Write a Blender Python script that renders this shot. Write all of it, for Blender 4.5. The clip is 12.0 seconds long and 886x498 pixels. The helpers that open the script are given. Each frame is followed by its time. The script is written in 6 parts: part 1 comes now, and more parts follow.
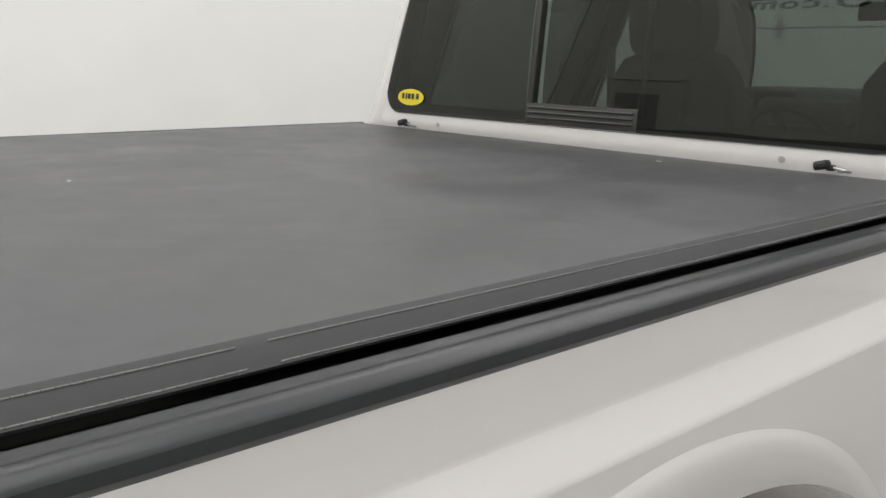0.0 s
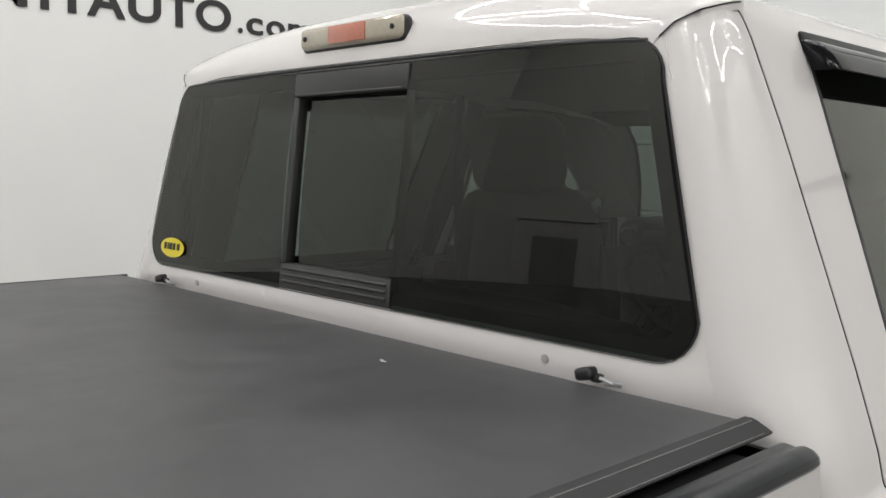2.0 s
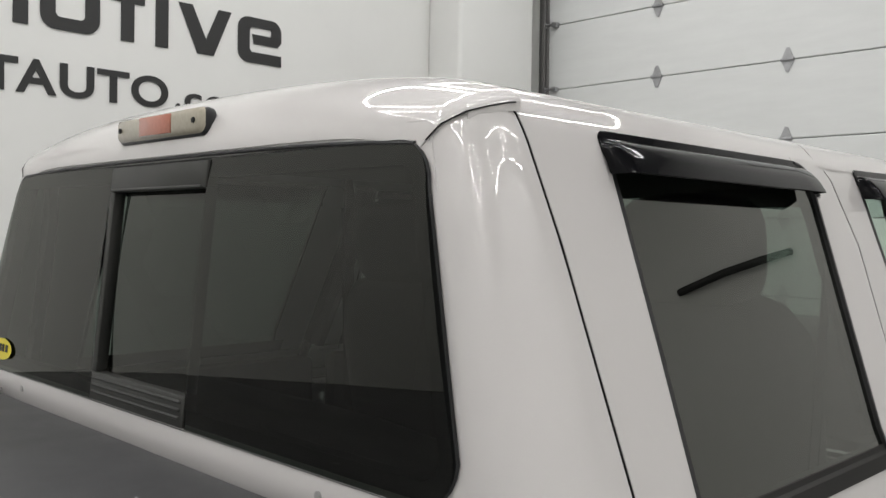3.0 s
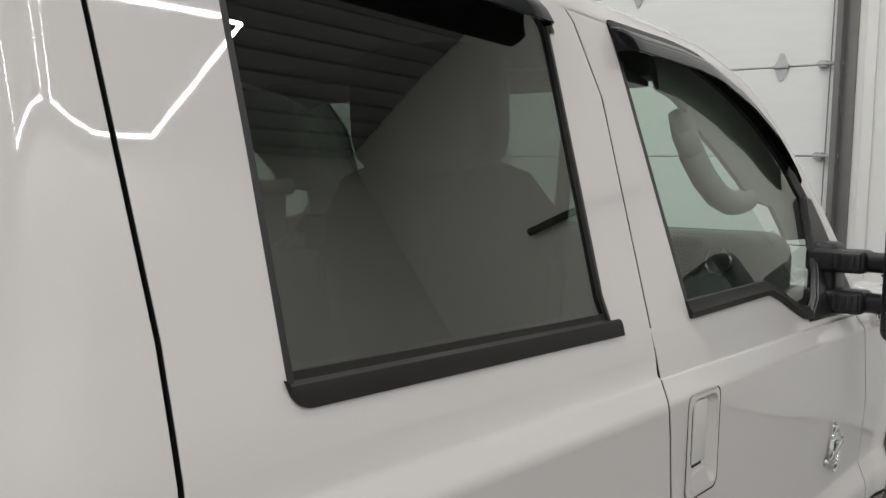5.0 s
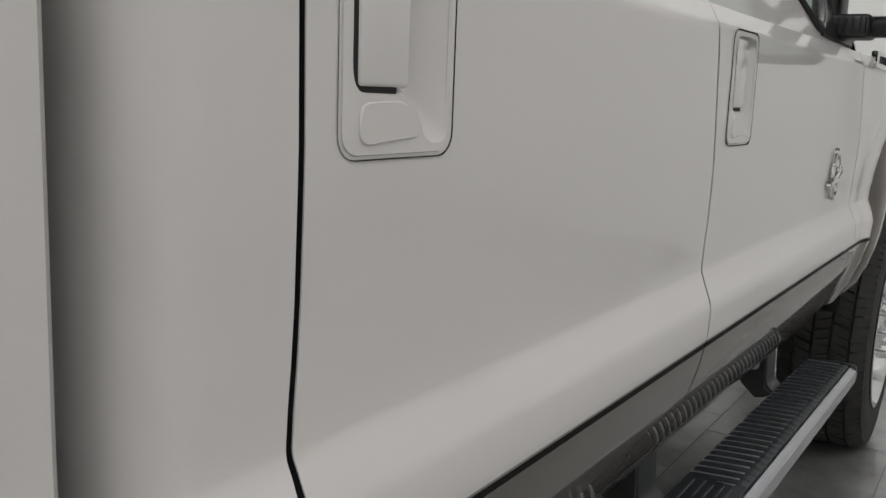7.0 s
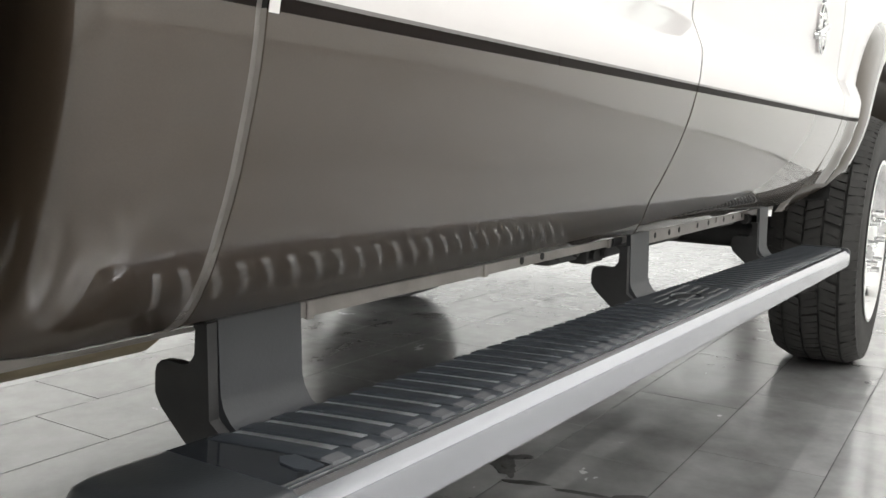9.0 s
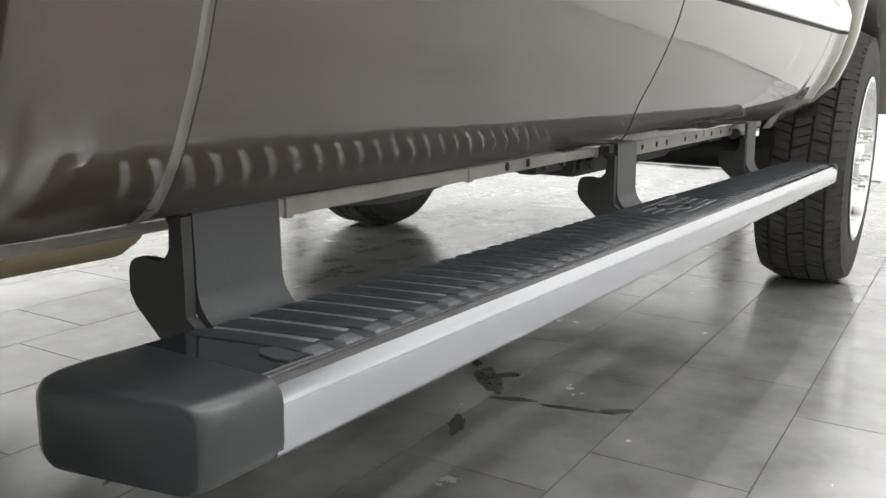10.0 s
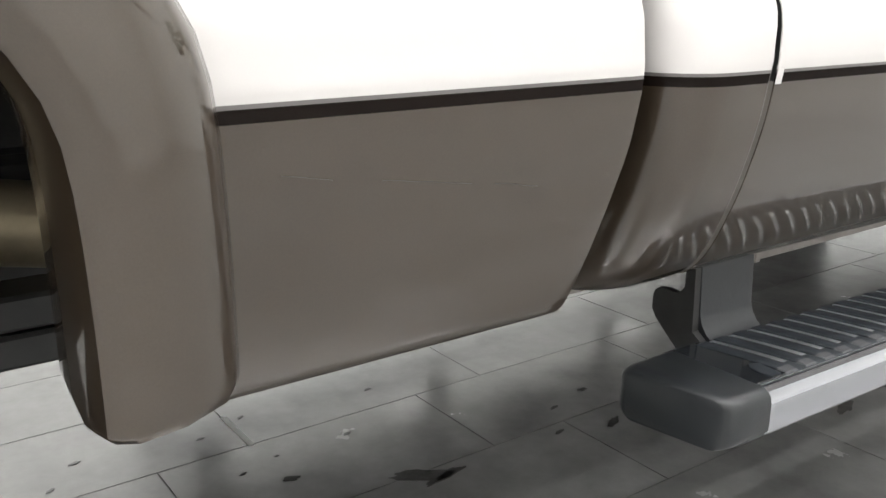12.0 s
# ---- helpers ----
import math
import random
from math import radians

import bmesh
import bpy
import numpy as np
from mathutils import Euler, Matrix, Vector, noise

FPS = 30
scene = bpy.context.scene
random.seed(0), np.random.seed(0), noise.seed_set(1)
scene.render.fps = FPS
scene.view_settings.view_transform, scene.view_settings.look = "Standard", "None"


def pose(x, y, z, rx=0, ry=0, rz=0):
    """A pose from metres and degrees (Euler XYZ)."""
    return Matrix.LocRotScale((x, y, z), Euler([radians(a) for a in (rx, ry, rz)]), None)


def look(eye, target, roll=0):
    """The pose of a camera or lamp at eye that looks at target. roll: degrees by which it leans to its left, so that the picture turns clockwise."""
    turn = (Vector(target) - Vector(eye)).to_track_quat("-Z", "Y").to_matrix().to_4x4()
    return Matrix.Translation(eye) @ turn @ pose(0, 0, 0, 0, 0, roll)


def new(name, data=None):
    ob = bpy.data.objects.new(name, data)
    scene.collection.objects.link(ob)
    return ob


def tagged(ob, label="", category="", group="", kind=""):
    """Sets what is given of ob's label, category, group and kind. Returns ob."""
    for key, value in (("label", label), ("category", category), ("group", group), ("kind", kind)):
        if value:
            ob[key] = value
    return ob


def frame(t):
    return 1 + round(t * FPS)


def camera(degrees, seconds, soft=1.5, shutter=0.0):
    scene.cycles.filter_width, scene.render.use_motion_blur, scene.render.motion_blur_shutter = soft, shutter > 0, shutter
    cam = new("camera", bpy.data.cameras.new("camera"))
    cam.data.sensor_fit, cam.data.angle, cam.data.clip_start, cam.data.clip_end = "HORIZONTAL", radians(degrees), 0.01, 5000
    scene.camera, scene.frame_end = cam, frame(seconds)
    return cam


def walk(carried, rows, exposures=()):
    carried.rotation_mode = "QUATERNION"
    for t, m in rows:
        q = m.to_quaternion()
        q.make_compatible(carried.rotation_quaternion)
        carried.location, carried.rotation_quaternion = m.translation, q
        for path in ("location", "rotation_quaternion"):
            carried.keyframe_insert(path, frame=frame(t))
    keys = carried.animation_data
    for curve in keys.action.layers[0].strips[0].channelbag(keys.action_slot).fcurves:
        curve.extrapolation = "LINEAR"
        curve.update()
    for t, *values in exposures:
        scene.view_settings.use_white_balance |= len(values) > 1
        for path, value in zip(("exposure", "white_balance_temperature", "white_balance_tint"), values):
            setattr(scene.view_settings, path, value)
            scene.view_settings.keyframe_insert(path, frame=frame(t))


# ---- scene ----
cam = camera(53.1, 12.0)
PATH = [
    (0, (-1.669, -1.416, 1.602), (-0.363, 0.039, 1.181), 1.0),
    (0.5, (-1.494, -1.354, 1.618), (-0.168, 0.091, 1.227), 0.9),
    (1, (-1.335, -1.322, 1.633), (0.012, 0.11, 1.27), 1.1),
    (1.5, (-1.188, -1.344, 1.66), (0.169, 0.084, 1.318), 0.8),
    (2, (-0.969, -1.366, 1.698), (0.409, 0.071, 1.51), 1.0),
    (2.5, (-0.824, -1.392, 1.726), (0.568, 0.043, 1.666), 1.0),
    (3, (-0.666, -1.471, 1.763), (0.748, -0.058, 1.728), 0.9),
    (3.5, (-0.477, -1.544, 1.774), (0.977, -0.171, 1.76), 0.8),
    (3.7, (-0.403, -1.546, 1.775), (1.076, -0.2, 1.755), 1.2),
    (5.3, (-0.208, -1.529, 1.515), (1.392, -0.34, 1.358), 1.4),
    (5.5, (-0.202, -1.521, 1.479), (1.41, -0.352, 1.296), 1.1),
    (6, (-0.199, -1.489, 1.443), (1.422, -0.348, 1.173), 1.4),
    (6.5, (-0.224, -1.417, 1.355), (1.409, -0.306, 1.042), 1.6),
    (7, (-0.229, -1.382, 1.157), (1.425, -0.312, 0.811), 2.1),
    (7.5, (-0.264, -1.417, 1.005), (1.393, -0.351, 0.663), 2.2),
    (7.7, (-0.271, -1.445, 0.956), (1.384, -0.37, 0.632), 2.7),
    (9.3, (-0.2, -1.388, 0.693), (1.489, -0.348, 0.441), 1.3),
    (9.5, (-0.194, -1.386, 0.681), (1.492, -0.353, 0.382), 1.1),
    (10, (-0.199, -1.391, 0.689), (1.481, -0.381, 0.292), 1.1),
    (10.5, (-0.289, -1.431, 0.75), (1.378, -0.421, 0.304), 1.0),
    (11, (-0.414, -1.477, 0.84), (1.158, -0.342, 0.351), 1.0),
    (11.5, (-0.476, -1.494, 0.865), (0.878, -0.119, 0.34), -0.1),
    (12, (-0.542, -1.509, 0.878), (0.578, 0.052, 0.323), 0.2),
]
EXPOSURE = [(0.0, 0.05), (1.5, 0.01), (2.0, -0.16), (2.5, -0.34), (3.0, -0.42), (3.5, -0.39), (5.5, -0.38), (6.5, -0.40), (7.0, -0.40), (7.7, -0.12), (9.3, 1.20), (10.5, 1.20), (12.0, 1.22)]
walk(cam, [(t, look(e, g, r)) for t, e, g, r in PATH], EXPOSURE)

# ---------------------------------------------------------------- light
world = bpy.data.worlds.new("room_world")
scene.world = world
world.use_nodes = True
world.node_tree.nodes["Background"].inputs[0].default_value = (0.8, 0.85, 0.9, 1)
world.node_tree.nodes["Background"].inputs[1].default_value = 0.05

CEIL = 5.6


def tube_light(x, y, z, length, along_x, power):
    la = bpy.data.lights.new("led_tube", "AREA")
    la.shape, la.size, la.size_y = "RECTANGLE", length, 0.042
    la.energy = power
    la.color = (0.997, 0.987, 0.978)
    ob = new("led_tube", la)
    ob.location = (x, y, z)
    ob.rotation_euler = (0, 0, 0 if along_x else math.pi / 2)
    return ob


LED_POWER = 21
for fy, fxs in ((-4.3, (-0.5, 2.75)), (-0.6, (-2.2, 1.0, 4.2)), (2.5, (-2.2, 1.0, 4.2))):
    for fx in fxs:
        p = LED_POWER * (1.15 if fy > 2 else 1.0)
        for dy in (-0.65, 0.65):
            tube_light(fx, fy + dy, CEIL - 0.12, 2.6, True, p)
        for dx in (-1.3, 1.3):
            tube_light(fx + dx, fy, CEIL - 0.12, 1.3, False, p * 0.5)
for fy in (-2.9, -0.6, 2.5):
    for dy in (-0.65, 0.65):
        tube_light(-4.25, fy + dy, CEIL - 0.12, 1.1, True, LED_POWER * 0.5)
    for dx in (-0.55, 0.55):
        tube_light(-4.25 + dx, fy, CEIL - 0.12, 1.3, False, LED_POWER * 0.6)


# ---------------------------------------------------------------- materials
def material(name, color, rough=0.5, metal=0.0, coat=0.0, vary=0.0, scale=4.0, bump=0.0, bump_scale=60.0, rough_vary=0.0,
             per_object=0.0, stretch=(1, 1, 1), ior=1.5, coat_ior=1.5, spec=0.5):
    m = bpy.data.materials.new(name)
    m.use_nodes = True
    nt = m.node_tree
    b = nt.nodes["Principled BSDF"]
    b.inputs["Base Color"].default_value = (*color, 1)
    b.inputs["Roughness"].default_value = rough
    b.inputs["Metallic"].default_value = metal
    b.inputs["Coat Weight"].default_value = coat
    b.inputs["Coat Roughness"].default_value = 0.025
    b.inputs["Coat IOR"].default_value = coat_ior
    b.inputs["IOR"].default_value = ior
    b.inputs["Specular IOR Level"].default_value = spec
    tc = nt.nodes.new("ShaderNodeTexCoord")
    mp = nt.nodes.new("ShaderNodeMapping")
    mp.inputs["Scale"].default_value = stretch
    if per_object:
        where = nt.nodes.new("ShaderNodeObjectInfo")
        shift = nt.nodes.new("ShaderNodeVectorMath")
        shift.operation = "ADD"
        nt.links.new(tc.outputs["Object"], shift.inputs[0])
        nt.links.new(where.outputs["Location"], shift.inputs[1])
        nt.links.new(shift.outputs[0], mp.inputs["Vector"])
    else:
        nt.links.new(tc.outputs["Object"], mp.inputs["Vector"])
    if vary or rough_vary:
        n1 = nt.nodes.new("ShaderNodeTexNoise")
        n1.inputs["Scale"].default_value, n1.inputs["Detail"].default_value, n1.inputs["Roughness"].default_value = scale, 6, 0.62
        nt.links.new(mp.outputs[0], n1.inputs["Vector"])
    if vary:
        ramp = nt.nodes.new("ShaderNodeMapRange")
        ramp.inputs["From Min"].default_value, ramp.inputs["From Max"].default_value = 0.3, 0.7
        ramp.inputs["To Min"].default_value, ramp.inputs["To Max"].default_value = 1 - vary, 1 + vary
        nt.links.new(n1.outputs["Fac"], ramp.inputs["Value"])
        mul = nt.nodes.new("ShaderNodeVectorMath")
        mul.operation = "SCALE"
        mul.inputs[0].default_value = color
        nt.links.new(ramp.outputs[0], mul.inputs["Scale"])
        last = mul.outputs[0]
        if per_object:
            oi = nt.nodes.new("ShaderNodeObjectInfo")
            r2 = nt.nodes.new("ShaderNodeMapRange")
            r2.inputs["To Min"].default_value, r2.inputs["To Max"].default_value = 1 - per_object, 1 + per_object
            nt.links.new(oi.outputs["Random"], r2.inputs["Value"])
            m2 = nt.nodes.new("ShaderNodeVectorMath")
            m2.operation = "SCALE"
            nt.links.new(last, m2.inputs[0])
            nt.links.new(r2.outputs[0], m2.inputs["Scale"])
            last = m2.outputs[0]
        nt.links.new(last, b.inputs["Base Color"])
    if rough_vary:
        r3 = nt.nodes.new("ShaderNodeMapRange")
        r3.inputs["From Min"].default_value, r3.inputs["From Max"].default_value = 0.3, 0.7
        r3.inputs["To Min"].default_value, r3.inputs["To Max"].default_value = rough - rough_vary, rough + rough_vary
        nt.links.new(n1.outputs["Fac"], r3.inputs["Value"])
        nt.links.new(r3.outputs[0], b.inputs["Roughness"])
    if bump:
        n2 = nt.nodes.new("ShaderNodeTexNoise")
        n2.inputs["Scale"].default_value, n2.inputs["Detail"].default_value = bump_scale, 4
        nt.links.new(mp.outputs[0], n2.inputs["Vector"])
        bp = nt.nodes.new("ShaderNodeBump")
        bp.inputs["Strength"].default_value, bp.inputs["Distance"].default_value = bump, 0.002
        nt.links.new(n2.outputs["Fac"], bp.inputs["Height"])
        nt.links.new(bp.outputs[0], b.inputs["Normal"])
    return m


def glass(name, tint, gloss=0.08):
    m = bpy.data.materials.new(name)
    m.use_nodes = True
    nt = m.node_tree
    nt.nodes.remove(nt.nodes["Principled BSDF"])
    out = nt.nodes["Material Output"]
    tr = nt.nodes.new("ShaderNodeBsdfTransparent")
    tr.inputs[0].default_value = (*tint, 1)
    gl = nt.nodes.new("ShaderNodeBsdfGlossy")
    gl.inputs["Roughness"].default_value = 0.01
    gl.inputs["Color"].default_value = (0.95, 0.95, 0.90, 1)
    lw = nt.nodes.new("ShaderNodeLayerWeight")
    lw.inputs["Blend"].default_value = 0.5
    pw = nt.nodes.new("ShaderNodeMath")
    pw.operation = "POWER"
    pw.inputs[1].default_value = 5.0
    nt.links.new(lw.outputs["Facing"], pw.inputs[0])
    fr = nt.nodes.new("ShaderNodeMapRange")
    fr.inputs["To Min"].default_value = gloss
    nt.links.new(pw.outputs[0], fr.inputs["Value"])
    mix = nt.nodes.new("ShaderNodeMixShader")
    nt.links.new(fr.outputs[0], mix.inputs[0])
    nt.links.new(tr.outputs[0], mix.inputs[1])
    nt.links.new(gl.outputs[0], mix.inputs[2])
    nt.links.new(mix.outputs[0], out.inputs["Surface"])
    return m


WHITE = material("pearl_white_paint", (0.645, 0.622, 0.610), 0.40, 0.0, 1.0, vary=0.015, scale=900, bump=0.007, bump_scale=14, coat_ior=1.60, spec=0.1)
BROWN = material("bronze_brown_paint", (0.049, 0.035, 0.0235), 0.38, 0.35, 1.0, vary=0.06, scale=700, bump=0.010, bump_scale=14, coat_ior=1.68, spec=0.3)
TRIM_BLACK = material("black_plastic_trim", (0.014, 0.014, 0.015), 0.42, vary=0.15, scale=30, bump=0.15, bump_scale=500)
SILL_RUBBER = material("dark_sill_rubber", (0.010, 0.009, 0.008), 0.5, vary=0.12, scale=20, bump=0.1, bump_scale=400, spec=0.3)
RAIL_BLACK = material("satin_black_rail_cap", (0.015, 0.0165, 0.0185), 0.31, vary=0.12, scale=14, spec=0.4)
VISOR_SMOKE = material("smoked_acrylic", (0.006, 0.006, 0.007), 0.06, vary=0.05, scale=20, ior=1.2)
RUBBER = material("tyre_rubber", (0.030, 0.029, 0.027), 0.8, vary=0.25, scale=25, bump=0.3, bump_scale=200)
# dim teal of a reflected green-lit door is put into the mirror's colour
MIRROR_GLASS = material("mirror_teal_reflection", (0.30, 0.37, 0.35), 0.02, 1.0)
CHROME = material("chrome", (0.78, 0.78, 0.78), 0.08, 1.0)
ALU = material("brushed_aluminium", (0.50, 0.51, 0.55), 0.15, 0.95, vary=0.04, scale=40, bump=0.03, bump_scale=300, stretch=(1, 20, 20))
STEP_RIB = material("grey_black_rib_plastic", (0.021, 0.025, 0.030), 0.50, vary=0.10, scale=30, bump=0.12, bump_scale=420, rough_vary=0.05, spec=0.35)
TREAD_GLOSS = material("dark_anodised_tread_plate", (0.86, 0.88, 0.90), 0.40, 1.0, vary=0.04, scale=12, rough_vary=0.03)
END_GLOSS = material("polished_black_plastic", (0.012, 0.014, 0.017), 0.07, vary=0.1, scale=12, ior=1.9)
STEP_BLACK = material("black_step_plastic", (0.018, 0.0205, 0.023), 0.36, vary=0.08, scale=5, bump=0.10, bump_scale=420, rough_vary=0.03, ior=1.6)
BRACKET = material("black_powder_coat", (0.026, 0.028, 0.031), 0.45, vary=0.1, scale=20, bump=0.1, bump_scale=300)
SLIDER = material("charcoal_slider_frame", (0.030, 0.030, 0.027), 0.45, vary=0.1, scale=20)
PLUG = material("grey_plug", (0.36, 0.355, 0.35), 0.4, vary=0.1, scale=60)
VINYL = material("charcoal_vinyl", (0.050, 0.050, 0.052), 0.47, vary=0.20, scale=3.2, bump=0.25, bump_scale=700, rough_vary=0.12)
VINYL_EDGE = material("black_vinyl_hem", (0.018, 0.018, 0.019), 0.6, vary=0.10, scale=8, bump=0.25, bump_scale=700)
STITCH = material("grey_thread", (0.20, 0.20, 0.193), 0.7)
CHALK = material("white_smear", (0.5, 0.5, 0.5), 0.7)
SCUFF = material("pale_scuff", (0.060, 0.050, 0.043), 0.5)
# near-black for black parts, and for shade painted into gaps
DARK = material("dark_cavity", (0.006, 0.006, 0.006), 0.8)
UNDER = material("grey_underbody_steel", (0.24, 0.22, 0.205), 0.42, 0.3, vary=0.3, scale=9, bump=0.2, bump_scale=60)
UNDER_DARK = material("dark_chassis_steel", (0.03, 0.03, 0.03), 0.6, 0.2, vary=0.4, scale=9)
RUSTY = material("tan_exhaust_steel", (0.30, 0.25, 0.17), 0.5, 0.6, vary=0.35, scale=8)
LEATHER = material("brown_leather", (0.012, 0.010, 0.008), 0.55, vary=0.15, scale=8, bump=0.2, bump_scale=200)
CABIN = material("dark_cabin_plastic", (0.008, 0.008, 0.0075), 0.6, vary=0.1, scale=10)
DASH = material("grey_dash_vinyl", (0.060, 0.060, 0.057), 0.6, vary=0.1, scale=20, bump=0.15, bump_scale=300)
PILLAR_GREY = material("pale_grey_trim", (0.26, 0.25, 0.235), 0.7, vary=0.06, scale=20, bump=0.1, bump_scale=300)
HEADLINER = material("grey_headliner", (0.13, 0.125, 0.115), 0.9, vary=0.06, scale=30)
TINT = glass("privacy_tinted_glass", (0.125, 0.145, 0.132), 0.048)
SIDE_TINT = glass("smoke_tinted_glass", (0.175, 0.212, 0.188), 0.155)
FRONT_GLASS = glass("green_tinted_glass", (0.78, 0.88, 0.82))
WALL = material("white_painted_wall", (0.74, 0.74, 0.72), 0.65, vary=0.02, scale=1.3, bump=0.06, bump_scale=40)
CEILING = material("grey_ceiling_steel", (0.26, 0.27, 0.27), 0.5, vary=0.03, scale=2)
SIGN_BLACK = material("black_sign_vinyl", (0.02, 0.02, 0.02), 0.5)
DOOR_PANEL = material("white_door_panel", (0.72, 0.73, 0.72), 0.5, vary=0.03, scale=2, bump=0.12, bump_scale=25, stretch=(1, 1, 6))
STEEL = material("galvanised_steel", (0.42, 0.42, 0.43), 0.4, 0.8, vary=0.15, scale=20)
GREY_FRAME = material("grey_steel_jamb", (0.16, 0.155, 0.15), 0.5, 0.2, vary=0.1, scale=6)
TILE = material("grey_porcelain_tile", (0.232, 0.232, 0.228), 0.20, vary=0.24, scale=5.5, bump=0.06, bump_scale=60, rough_vary=0.08, per_object=0.10, ior=2.5)
GROUT = material("dark_grout", (0.05, 0.05, 0.048), 0.9, vary=0.2, scale=30)
WATER = material("wet_patch", (0.095, 0.095, 0.092), 0.06, 0.0, 0.0, vary=0.3, scale=30, ior=1.7)
YELLOW = material("yellow_sticker", (0.72, 0.60, 0.02), 0.4)
LENS_CLEAR = material("clear_lamp_lens", (0.42, 0.38, 0.30), 0.15, 0.0, 0.8, vary=0.08, scale=120)
LENS_RED = material("faded_red_lens", (0.50, 0.17, 0.11), 0.2, 0.0, 0.8, vary=0.1, scale=120)


# ---------------------------------------------------------------- mesh helpers
def finish(name, bm, mat, parent=None, label="", angle=35, mats=None):
    bmesh.ops.recalc_face_normals(bm, faces=bm.faces[:]) if mats is None or True else None
    me = bpy.data.meshes.new(name)
    bm.to_mesh(me)
    bm.free()
    for mm in (mats or [mat]):
        me.materials.append(mm)
    me.shade_smooth()
    me.set_sharp_from_angle(angle=radians(angle))
    ob = new(name, me)
    if parent is not None:
        ob.parent = parent
    if label:
        ob["label"] = label
    return ob


def part(name, bm, mat, parent, label="", angle=35, mats=None):
    return finish(name, bm, mat, parent, label, angle, mats)


def thing(name, label, category, at=(0, 0, 0), group="", kind=""):
    ob = new(name)
    ob.location = at
    return tagged(ob, label, category, group, kind)


def grid(bm, pts, skip=None):
    """pts: rows of points; faces between neighbours."""
    rows = [[bm.verts.new(p) for p in r] for r in pts]
    for i in range(len(rows) - 1):
        for j in range(len(rows[0]) - 1):
            if skip and skip(i, j):
                continue
            bm.faces.new((rows[i][j], rows[i][j + 1], rows[i + 1][j + 1], rows[i + 1][j]))
    return rows


def rim(bm, vec):
    """Turn the open edges inwards by vec, so that a sheet shows thickness."""
    bmesh.ops.remove_doubles(bm, verts=bm.verts[:], dist=1e-5)
    edges = [e for e in bm.edges if e.is_boundary]
    r = bmesh.ops.extrude_edge_only(bm, edges=edges)
    vs = [g for g in r["geom"] if isinstance(g, bmesh.types.BMVert)]
    rim_faces = [g for g in r["geom"] if isinstance(g, bmesh.types.BMFace)]
    for v in vs:
        d = vec(v.co) if callable(vec) else Vector(vec)
        v.co += Vector(d)
    return rim_faces


def box(bm, c, s, r=0.0, seg=2, rot=None):
    """A box of size s at c with rounded edges."""
    m = Matrix.Translation(c)
    if rot is not None:
        m = m @ rot
    ret = bmesh.ops.create_cube(bm, size=1.0, matrix=m @ Matrix.Diagonal((*s, 1)))
    if r > 0:
        vs = ret["verts"]
        es = list({e for v in vs for e in v.link_edges})
        bmesh.ops.bevel(bm, geom=es, offset=r, segments=seg, profile=0.5, affect="EDGES")


def cyl(bm, a, b, r, seg=20, r2=None, caps=True):
    a, b = Vector(a), Vector(b)
    d = b - a
    q = d.to_track_quat("Z", "Y").to_matrix().to_4x4()
    bmesh.ops.create_cone(bm, cap_ends=caps, segments=seg, radius1=r, radius2=r if r2 is None else r2, depth=d.length,
                          matrix=Matrix.Translation((a + b) / 2) @ q)


def prism(bm, outline, depth):
    """Extrude a closed outline of 3D points along the vector depth."""
    vs = [bm.verts.new(p) for p in outline]
    f = bm.faces.new(vs)
    r = bmesh.ops.extrude_face_region(bm, geom=[f])
    for v in r["geom"]:
        if isinstance(v, bmesh.types.BMVert):
            v.co += Vector(depth)


def sweep(bm, path, ring, closed=False):
    """path: points; ring(i, p): list of points of the section at it."""
    rows = [ring(i, Vector(p)) for i, p in enumerate(path)]
    if closed:
        rows.append(rows[0])
    grid(bm, [r + [r[0]] for r in rows])
    bmesh.ops.remove_doubles(bm, verts=bm.verts[:], dist=1e-5)
    es = [e for e in bm.edges if e.is_boundary]
    if es and not closed:
        bmesh.ops.holes_fill(bm, edges=es, sides=0)


def tube(bm, path, r, seg=10, closed=False):
    path = [Vector(p) for p in path]
    n = len(path)

    def ring(i, p):
        a = path[(i - 1) % n] if closed or i > 0 else path[0]
        b = path[(i + 1) % n] if closed or i < n - 1 else path[-1]
        t = (b - a).normalized()
        u = t.cross(Vector((0, 0, 1)))
        if u.length < 1e-3:
            u = t.cross(Vector((0, 1, 0)))
        u.normalize()
        w = t.cross(u)
        return [p + r * (math.cos(k / seg * 2 * math.pi) * u + math.sin(k / seg * 2 * math.pi) * w) for k in range(seg)]
    sweep(bm, path, ring, closed)


def rounded_rect(w, h, r, seg=5):
    """Outline of a rectangle with round corners, in the plane, about its middle."""
    out = []
    for cx, cy, a0 in ((w / 2 - r, h / 2 - r, 0), (-w / 2 + r, h / 2 - r, 90), (-w / 2 + r, -h / 2 + r, 180), (w / 2 - r, -h / 2 + r, 270)):
        for k in range(seg + 1):
            a = radians(a0 + 90 * k / seg)
            out.append((cx + r * math.cos(a), cy + r * math.sin(a)))
    return out


def lerp(a, b, t):
    return a + (b - a) * t


def table(knots, v):
    """Piecewise straight line through knots (v, value) in rising v."""
    if v <= knots[0][0]:
        return knots[0][1]
    for (a, p), (b, q) in zip(knots, knots[1:]):
        if v <= b:
            return lerp(p, q, (v - a) / (b - a))
    return knots[-1][1]


def spread(a, b, n):
    return [lerp(a, b, k / n) for k in range(n + 1)]


def merged(*lists):
    out = []
    for v in sorted(x for li in lists for x in li):
        if not out or v - out[-1] > 1e-4:
            out.append(v)
    return out

